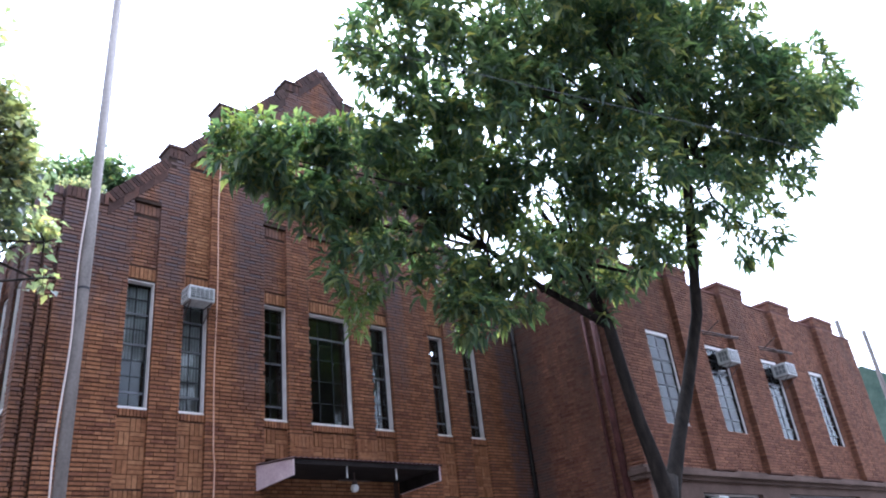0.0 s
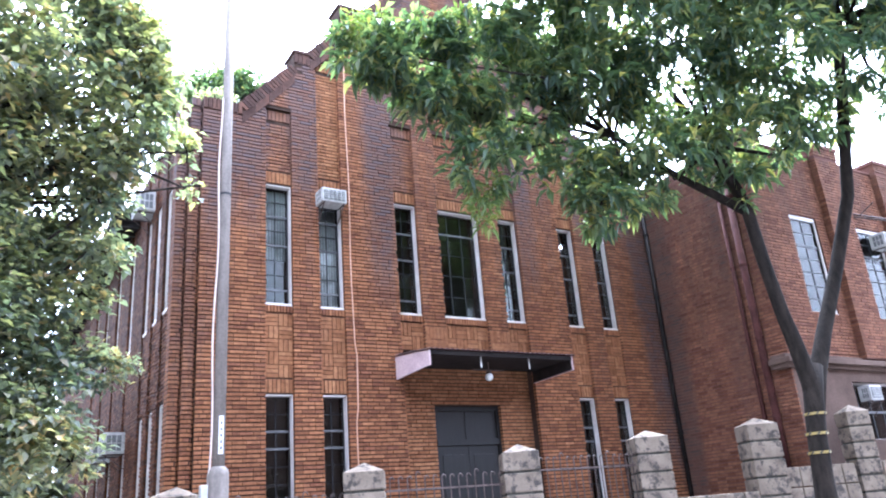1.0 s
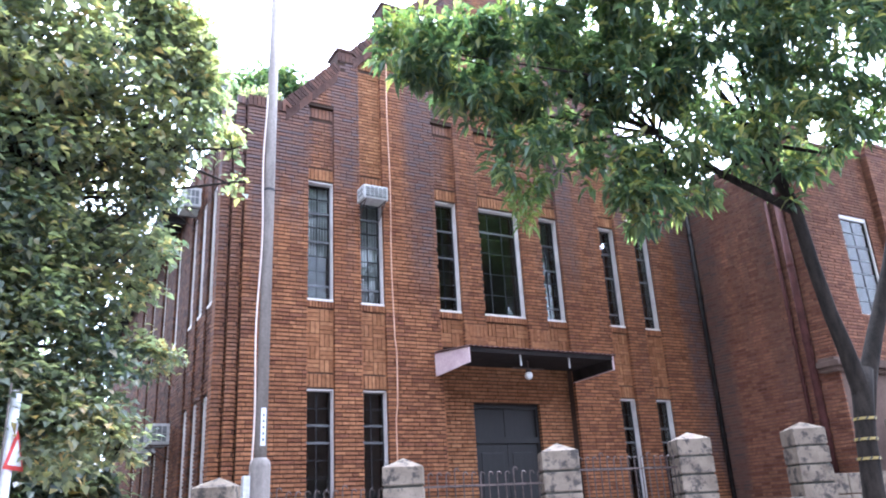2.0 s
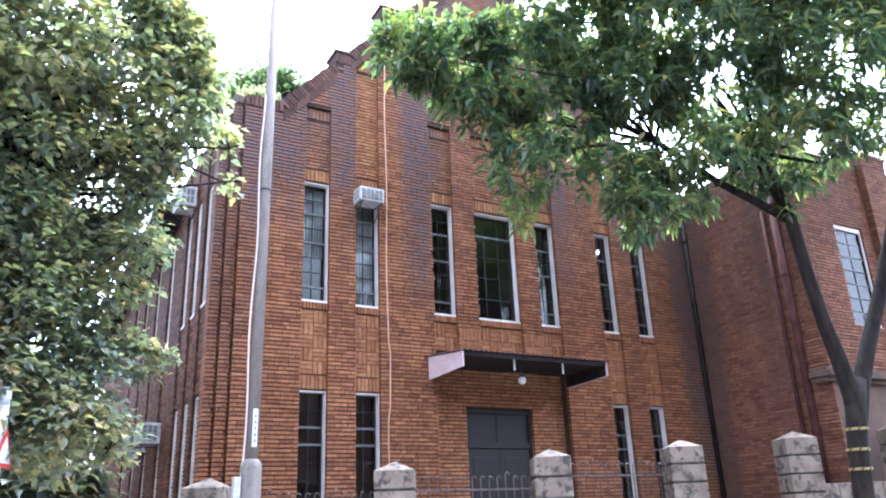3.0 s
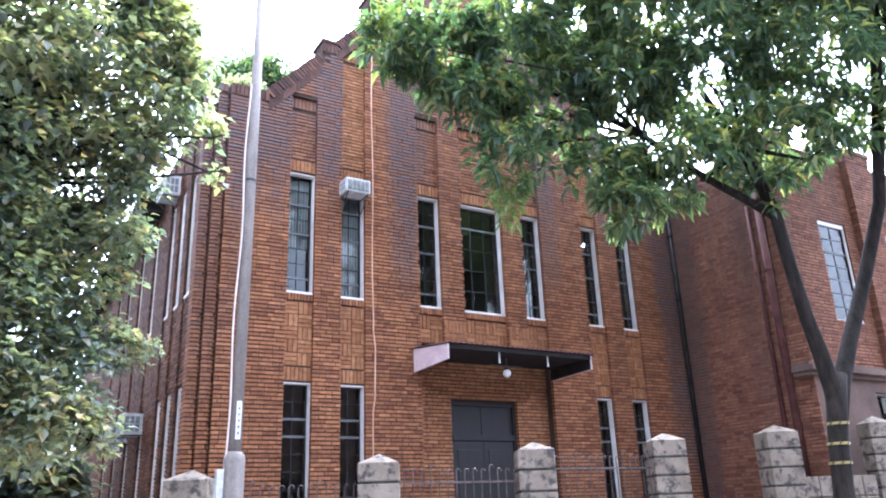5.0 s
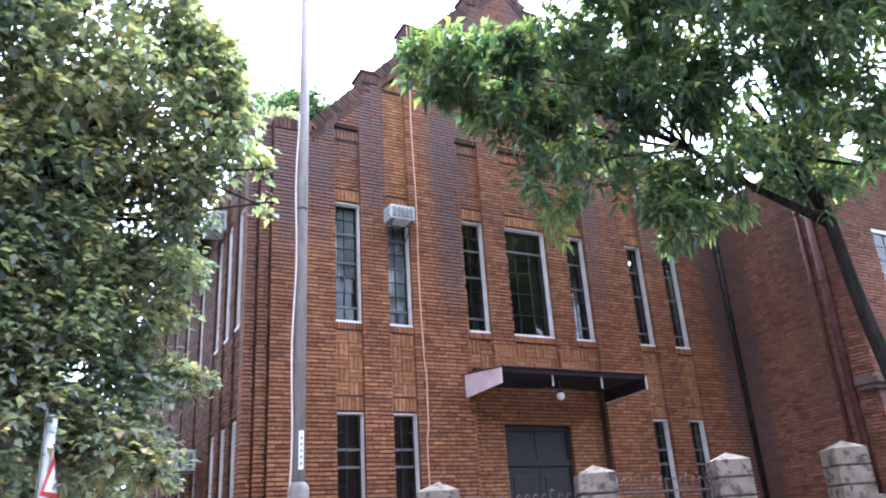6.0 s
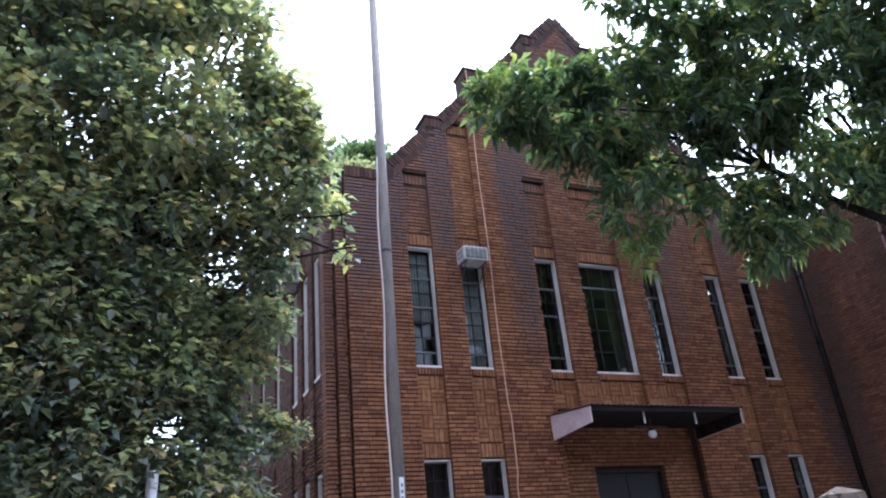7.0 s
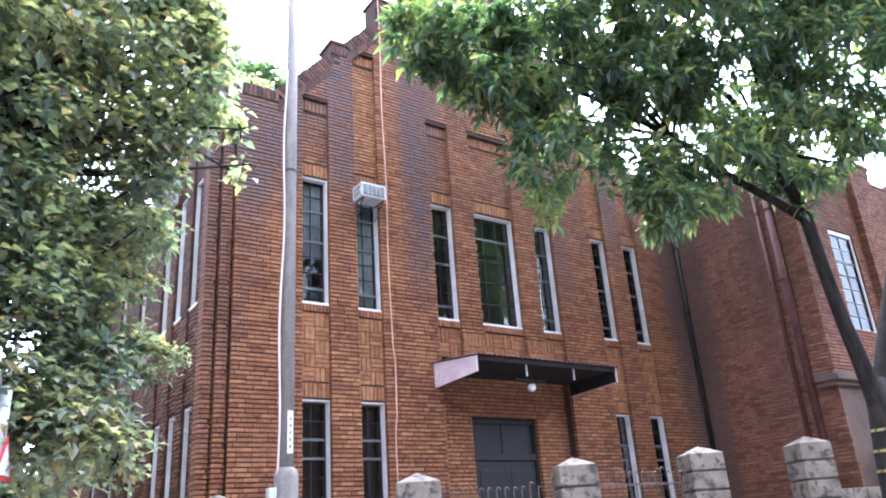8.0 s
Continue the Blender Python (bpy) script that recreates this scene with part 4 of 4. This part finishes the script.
def triangle(geo, r, y0, y1, z):
    pts = [(r * math.sin(a), r * math.cos(a)) for a in (0, 2 * math.pi / 3, 4 * math.pi / 3)]
    geo.add([(x, y0, z + h) for x, h in pts] + [(x, y1, z + h) for x, h in pts], [(0, 1, 2), (5, 4, 3), (0, 3, 4, 1), (1, 4, 5, 2), (2, 5, 3, 0)])
    return geo


part("border", triangle(Geo(), 0.27, -0.072, -0.062, 1.86), SIGN_RED, sign, "red border")
part("board", triangle(Geo(), 0.18, -0.078, -0.073, 1.86), SIGN_WHITE, sign, "white board")

# ---- overhead wire ----
pts = [(x, 5.0, 5.36 + 0.255 * x if x > 0 else 5.36 + 0.255 * x + 0.004 * x * x) for x in np.linspace(-30, 40, 60)]
tagged(part("overhead_wire", Geo().tube(pts, 0.004, 6), BLACK_WIRE), "thin overhead wire above the street", "wire")



# ---- trees ----
def leaf_mesh(name, lobes, per_volume, size, wide, star, gap, seed, droop=0.4, shell=0.45, flat=1.0):
    """Leaves in loose lobes, thinned by a noise so that sky shows through. star: leaves that spring from one twig end."""
    r = np.random.default_rng(seed)
    spots, outs = [], []
    for cx, cy, cz, rad in lobes:
        n = int(per_volume * rad ** 2.4)
        d = r.normal(size=(n, 3))
        d /= np.linalg.norm(d, axis=1)[:, None]
        k = rad * (shell + (1.12 - shell) * r.random(n) ** 0.6)
        spots.append(np.array((cx, cy, cz)) + d * k[:, None] * np.array((1.0, 0.9, 0.82)))
        outs.append(d)
    p, d = np.concatenate(spots), np.concatenate(outs)
    keep = np.array([noise.noise(Vector(q) * 1.7) + 0.5 * noise.noise(Vector(q) * 4.1) >= gap for q in p.tolist()])
    p, d = np.repeat(p[keep], star, 0), np.repeat(d[keep], star, 0)
    n = len(p)
    w = r.normal(size=(n, 3)) + 0.5 * d
    w[:, 2] = flat * w[:, 2] - droop
    w /= np.linalg.norm(w, axis=1)[:, None]
    side = np.cross(w, (0, 0, 1.0)) + 0.25 * r.normal(size=(n, 3))
    side /= np.linalg.norm(side, axis=1)[:, None] + 1e-6
    up = np.cross(side, w)
    s = (size * r.uniform(0.65, 1.25, n))[:, None]
    base = p + 0.12 * s * w + (0.5 * s if star < 4 else 0.04) * r.normal(size=(n, 3))
    fold = 0.12 * s * up
    tip = base + s * w - 0.18 * s * np.array((0, 0, 1.0))
    V = np.stack([base, base + 0.45 * s * w + wide * s * side + fold, tip, base + 0.45 * s * w - wide * s * side + fold, base + 0.5 * s * w], 1).reshape(-1, 3)
    F = (np.arange(n)[:, None, None] * 5 + np.array([(0, 1, 4), (1, 2, 4), (4, 2, 3), (0, 4, 3)])).reshape(-1, 3)
    me = bpy.data.meshes.new(name)
    me.from_pydata(V.tolist(), [], F.tolist())
    return me


def twigs(geo, start, lobes, r0, seed):
    """Thin branches from a limb's point out to each lobe."""
    r = np.random.default_rng(seed)
    a = Vector(start)
    for cx, cy, cz, rad in lobes:
        c = Vector((cx, cy, cz))
        mid = (a + c) / 2 + Vector(r.normal(size=3)) * 0.25
        geo.tube([a, a.lerp(mid, 0.5), mid, c], [r0, r0 * 0.8, r0 * 0.6, r0 * 0.3], 7)
        for _ in range(4):
            e = c + Vector(r.normal(size=3)).normalized() * rad * 0.8
            geo.tube([c, (c + e) / 2 + Vector(r.normal(size=3)) * 0.06, e], [r0 * 0.3, r0 * 0.2, r0 * 0.08], 5)


REACH = [(4.9, 10.2, 8.6, 0.64), (5.6, 10.0, 8.45, 0.83), (6.8, 9.8, 8.8, 0.95), (8.1, 9.6, 9.6, 1.0), (5.9, 10.0, 7.7, 0.58), (7.5, 9.8, 7.8, 0.85), (6.5, 9.6, 6.6, 0.56), (8.5, 9.0, 8.4, 0.98), (8.1, 9.2, 6.5, 0.62), (8.3, 9.0, 5.85, 0.48), (9.2, 9.0, 6.4, 0.6)]
MIDDLE = [(10.0, 8.5, 8.4, 1.20), (9.4, 8.6, 6.8, 0.75), (11.2, 8.2, 7.6, 1.2), (11.0, 8.4, 6.55, 0.55), (12.3, 7.9, 7.5, 0.7), (13.0, 7.6, 7.8, 0.55), (11.4, 7.4, 8.9, 1.38), (8.9, 8.0, 9.4, 1.27)]
HIGH = [(6.8, 8.5, 10.6, 1.0), (7.9, 8.0, 10.1, 1.15), (9.5, 7.5, 10.9, 1.48), (11.5, 7.0, 10.7, 1.75), (13.1, 6.3, 11.2, 1.75), (14.0, 5.9, 10.3, 1.5), (13.0, 6.6, 8.6, 1.0), (13.4, 6.2, 7.4, 0.66), (15.3, 5.3, 10.9, 1.35), (14.6, 6.0, 9.2, 0.95), (9.6, 6.5, 12.5, 1.9), (12.6, 6.0, 13.6, 2.2), (6.7, 7.5, 11.2, 0.9), (16.0, 5.2, 11.3, 0.9)]
TIPS = [(6.45, 9.6, 6.1, 0.28), (6.35, 9.6, 5.75, 0.20), (6.4, 9.6, 5.45, 0.15), (4.75, 10.15, 8.95, 0.35), (5.9, 9.9, 9.0, 0.35), (8.0, 8.6, 9.3, 0.4), (6.2, 9.6, 9.2, 0.2), (7.0, 9.5, 9.0, 0.22), (10.1, 8.0, 7.15, 0.28), (12.2, 7.9, 7.6, 0.38), (13.0, 7.8, 7.7, 0.3), (11.6, 7.8, 8.85, 0.35), (8.9, 8.2, 7.25, 0.2)]
street_tree = thing("street_tree", pose(12.6, 8.35, 0.15), "forked street tree with long glossy leaves and taped trunk", "tree")
O = pose(-12.6, -8.35, -0.15)
trunk = Geo()
trunk.tube([(11.50, 8.35, 0.10), (11.50, 8.35, 0.5), (11.58, 8.35, 1.3), (11.68, 8.35, 2.0), (11.86, 8.35, 2.7), (12.02, 8.35, 3.15)], [0.26, 0.19, 0.160, 0.155, 0.165, 0.165], 14)
trunk.tube([(11.80, 8.35, 2.3), (11.86, 8.36, 2.85), (11.72, 8.37, 3.5), (11.55, 8.38, 4.1), (11.40, 8.4, 5.0), (11.26, 8.4, 6.0), (10.75, 8.45, 7.1), (10.1, 8.6, 8.2)], [0.14, 0.15, 0.132, 0.118, 0.112, 0.108, 0.085, 0.055], 12)
trunk.tube([(11.78, 8.35, 2.3), (12.06, 8.35, 2.95), (12.50, 8.3, 3.75), (13.25, 8.2, 5.0), (13.45, 7.75, 6.3), (13.2, 7.35, 7.5), (12.9, 6.8, 9.3), (12.6, 6.3, 11.6)], [0.14, 0.15, 0.132, 0.122, 0.114, 0.105, 0.095, 0.05], 12)
trunk.tube([(11.28, 8.4, 5.9), (10.7, 8.55, 6.2), (10.0, 8.75, 6.55), (9.0, 9.1, 7.3), (7.5, 9.6, 8.0)], [0.085, 0.075, 0.065, 0.05, 0.03], 9)
twigs(trunk, (9.0, 9.1, 7.3), REACH, 0.035, 3)
twigs(trunk, (10.9, 8.5, 7.2), MIDDLE, 0.045, 4)
twigs(trunk, (13.1, 6.7, 9.4), HIGH, 0.05, 5)
part("trunk", trunk, BARK, street_tree, "dark grey-brown forked trunk", smooth=True, m=O)
part("crown", leaf_mesh("crown", REACH, 330, 0.26, 0.19, 9, -0.04, 11, 0.3, 0.5, 0.8), STREET_LEAF, street_tree, "deep green lance-shaped leaves", m=O)
part("crown", leaf_mesh("crown", MIDDLE + HIGH, 290, 0.26, 0.19, 8, 0.05, 12, 0.3, 0.5, 0.8), STREET_LEAF, street_tree, "deep green lance-shaped leaves", m=O)
part("young_and_lit_growth", leaf_mesh("young_and_lit_growth", TIPS, 460, 0.20, 0.14, 8, -0.35, 13), YOUNG_LEAF, street_tree, "yellow-green leaves, young tips and painted sky light", m=O)
for z, tx in ((2.34, 11.77), (2.02, 11.685), (1.72, 11.64)):
    wrap = part("tape", Geo().lathe([(0.155, -0.02), (0.178, -0.02), (0.178, 0.02), (0.155, 0.02)], (tx, 8.35, z), 16), YELLOW, street_tree, "yellow and black warning tape", m=O)
    for i in range(0, 16, 2):
        a = 2 * math.pi * i / 16
        part("stripe", Geo().turned(pose(tx, 8.35, z) @ Matrix.Rotation(a, 4, "Z") @ pose(0.176, 0, 0, 40), 0.006, 0.028, 0.012), BLACK_TAPE, wrap)

TOPS = [(x + 0.18, y, z - 0.05, r) for x, y, z, r in ((-2.6, 9.8, 8.2, 1.1), (-1.6, 9.7, 8.7, 1.1), (-0.6, 9.9, 8.8, 0.95), (0.1, 9.9, 8.9, 0.45), (-1.9, 10.0, 6.9, 1.07), (-0.9, 10.0, 7.1, 1.07), (0.2, 10.5, 7.2, 0.85), (0.9, 10.8, 7.6, 0.50), (1.4, 11.0, 7.3, 0.42), (-2.0, 10.2, 5.6, 1.04), (-1.0, 10.4, 5.8, 0.89), (0.1, 10.8, 6.2, 0.88), (1.0, 11.0, 6.5, 0.58), (1.75, 11.4, 7.1, 0.36), (0.3, 9.9, 9.0, 0.5), (0.55, 10.3, 8.3, 0.55), (0.95, 10.6, 7.9, 0.5), (1.95, 11.5, 6.9, 0.22), (2.05, 11.5, 6.25, 0.18), (0.75, 10.4, 8.3, 0.5), (1.05, 10.5, 7.8, 0.5), (1.3, 10.5, 7.35, 0.42), (1.1, 10.5, 6.75, 0.5), (0.9, 10.5, 6.1, 0.38), (1.85, 10.6, 6.4, 0.16), (1.95, 10.6, 5.9, 0.12), (-0.6, 10.2, 9.5, 0.7), (-1.7, 9.9, 9.8, 1.0), (0.35, 10.4, 9.6, 0.22), (0.65, 10.5, 8.75, 0.24), (-2.9, 9.8, 9.4, 1.1))]
LOWS = [(x + 0.18, y, z - 0.05, r) for x, y, z, r in ((-1.8, 10.4, 4.6, 1.01), (-0.8, 10.6, 4.8, 0.78), (0.3, 11.4, 5.1, 0.52), (-0.2, 10.9, 4.4, 0.55), (-0.25, 10.8, 5.4, 0.5), (-1.3, 10.6, 5.3, 0.6), (-1.7, 10.4, 3.6, 0.99), (-0.6, 10.6, 3.8, 0.75), (0.15, 11.0, 4.0, 0.58), (0.6, 11.0, 3.5, 0.38), (-1.3, 10.4, 2.8, 1.0), (-0.1, 10.8, 2.8, 0.72), (0.45, 11.0, 2.75, 0.34), (-3.2, 10.4, 5.0, 1.3), (-3.4, 10.2, 7.2, 1.3), (-3.0, 10.4, 3.2, 1.1), (0.9, 11.5, 5.9, 0.42), (0.55, 11.3, 5.25, 0.42), (1.05, 11.5, 5.1, 0.28), (0.7, 11.2, 4.4, 0.35), (0.45, 10.9, 3.25, 0.5), (0.8, 11.0, 3.35, 0.28), (0.5, 10.8, 2.45, 0.45), (0.0, 10.5, 2.35, 0.6), (0.7, 10.8, 2.2, 0.28), (0.75, 10.6, 5.45, 0.36), (0.7, 10.6, 4.8, 0.36), (-0.5, 11.2, 6.5, 0.9), (-0.4, 11.3, 5.0, 0.8))]
SPRAY = [(0.82 + 0.088 * i, 10.98, 3.44 + 0.008 * i - 0.002 * i * i, 0.09) for i in range(9)] + [(0.92 + 0.066 * i, 10.9, 3.03 + 0.024 * i, 0.08) for i in range(8)]
garden_tree = thing("garden_tree", pose(-1.5, 11.2, 0.12), "dense garden tree with rounded dull green leaves", "tree")
O = pose(1.5, -11.2, -0.12)
trunk = Geo()
trunk.tube([(-1.5, 11.2, 0.1), (-1.48, 11.2, 1.2), (-1.4, 11.1, 2.6), (-1.3, 10.9, 4.4), (-1.1, 10.6, 6.2), (-0.9, 10.3, 8.0)], [0.26, 0.2, 0.17, 0.14, 0.10, 0.04], 12)
twigs(trunk, (-1.2, 10.8, 5.2), TOPS, 0.045, 6)
twigs(trunk, (-1.4, 11.1, 2.8), LOWS, 0.04, 7)
part("trunk", trunk, BARK, garden_tree, "dark slender trunk", smooth=True, m=O)
part("crown", leaf_mesh("crown", TOPS, 950, 0.15, 0.36, 2, -0.22, 14, 0.25, 0.2, 0.45), GARDEN_LEAF, garden_tree, "rounded dull green leaves", m=O)
part("crown", leaf_mesh("crown", LOWS, 2100, 0.13, 0.36, 2, -0.33, 24, 0.25, 0.2, 0.45), GARDEN_LEAF, garden_tree, "rounded dull green leaves", m=O)
# Paler copy of the garden leaf that brightens the crown where sky light falls.
part("young_and_lit_growth", leaf_mesh("young_and_lit_growth", TOPS + LOWS[:10], 560, 0.145, 0.34, 2, 0.02, 25, 0.1, 0.55, 0.5), PALE_LEAF, garden_tree, "yellow-green leaves, young tips and painted sky light", m=O)
part("crown", leaf_mesh("crown", SPRAY, 9000, 0.08, 0.36, 2, -0.9, 15, 0.2, 0.2), GARDEN_LEAF, garden_tree, "two thin leafy sprays", m=O)

# Fills the gaps behind the garden tree; added lobes also block sky from the flank.
SHADE = [(-3.2, 17, 7.0, 1.7), (-5.6, 17, 7.8, 2.0), (-1.4, 17.5, 5.6, 1.2), (-2.2, 17, 9.0, 1.2), (-6.5, 19, 3.0, 2.2), (-3.8, 19, 2.6, 2.0), (-1.6, 19.5, 2.2, 1.8), (0.2, 20.0, 1.9, 1.5), (-5.2, 20, 5.6, 2.1), (-2.8, 20, 5.2, 1.8), (-8.5, 18, 5.5, 2.4), (-7.5, 20, 8.5, 2.0), (-0.6, 21, 4.4, 1.3), (-10, 16, 3, 2.4), (-10.5, 16, 7.2, 2.4)]
back_tree = thing("back_tree", pose(-4.0, 20.0, 0.12), "dark green trees at the back of the garden", "tree")
O = pose(4.0, -20.0, -0.12)
g = Geo()
g.tube([(-4.0, 20, 0), (-3.9, 20, 3.0), (-4.1, 20.1, 6.0)], [0.3, 0.22, 0.1], 10)
twigs(g, (-4.0, 20.0, 2.0), SHADE, 0.06, 9)
part("trunk", g, BARK, back_tree, m=O, smooth=True)
part("crown", leaf_mesh("crown", SHADE, 1500, 0.30, 0.36, 2, -0.6, 17, 0.3, 0.2, 0.6), GARDEN_LEAF, back_tree, m=O)

BUSH = [(3.6, 16.4, 10.9, 0.55), (4.15, 16.4, 11.2, 0.5), (4.55, 16.5, 11.5, 0.45), (3.1, 16.2, 10.5, 0.5), (4.7, 16.6, 11.1, 0.35)]
ROOT = [(2.95, 13.42, 8.98, 0.16), (3.2, 13.42, 9.02, 0.2), (3.45, 13.42, 8.98, 0.16)]
wall_plant = thing("wall_plant", pose(3.2, 13.42, 8.83), "small green plant that grows on the parapet", "plant")
part("leaves", leaf_mesh("leaves", ROOT, 6000, 0.09, 0.3, 2, -0.6, 18, -0.3), GARDEN_LEAF, wall_plant, m=pose(-3.2, -13.42, -8.83))
stem = Geo()
twigs(stem, (3.2, 13.42, 8.8), ROOT, 0.012, 19)
part("stem", stem, BARK, wall_plant, m=pose(-3.2, -13.42, -8.83))
far_tree = thing("far_tree", pose(3.4, 17.2, 8.3), "green treetop that shows over the parapet", "tree")
O = pose(-3.4, -17.2, -8.3)
g = Geo()
twigs(g, (3.4, 17.2, 8.3), BUSH, 0.05, 8)
part("trunk", g, BARK, far_tree, m=O)
part("crown", leaf_mesh("crown", BUSH, 1500, 0.16, 0.32, 3, -0.4, 16), STREET_LEAF, far_tree, m=O)

# ---- distance ----
n = 48
v, f = [], []
for i in range(n + 1):
    a = math.pi * (i / n) * 1.5 - 0.6
    h = 16 + 9 * noise.noise(Vector((i * 0.23, 0, 0))) + 40 * max(0, 1 - abs(a - 0.30) / 0.30)
    x, y = 8 + 230 * math.cos(a), 12 + 230 * math.sin(a)
    v += [(x, y, -1), (x, y, h), (x * 1.12, y * 1.12, h * 0.9), (x * 1.12, y * 1.12, -1)]
for i in range(n):
    k = 4 * i
    f += [(k, k + 4, k + 5, k + 1), (k + 1, k + 5, k + 6, k + 2), (k + 2, k + 6, k + 7, k + 3)]
tagged(part("backdrop_hill", Geo().add(v, f), HILL), "wooded hills far behind the buildings", "hill", kind="structure")
for x in (28.6, 31.0):
    mast = thing("antenna_mast", pose(x, 10.4, 0.1), "thin grey metal mast beyond the wing", "mast", "masts beyond the wing")
    part("tube", Geo().tube([(0, 0, 0), (0, 0, 9.6)], 0.085, 8), GALVANISED, mast)
shed = thing("garden_house", pose(-4.5, 27, 0.12), "low brown house behind the garden tree", "house")
part("wall", Geo().box(-5, 5, 0, 6, 0, 3.0), RENDER_COAT, shed)
part("roof", Geo().hexa([(-5.3, -0.4, 3.0), (5.3, -0.4, 3.0), (5.3, 6.4, 3.0), (-5.3, 6.4, 3.0), (-5.3, 2.9, 4.6), (5.3, 2.9, 4.6), (5.3, 3.1, 4.6), (-5.3, 3.1, 4.6)]), ROOF_TILE, shed)
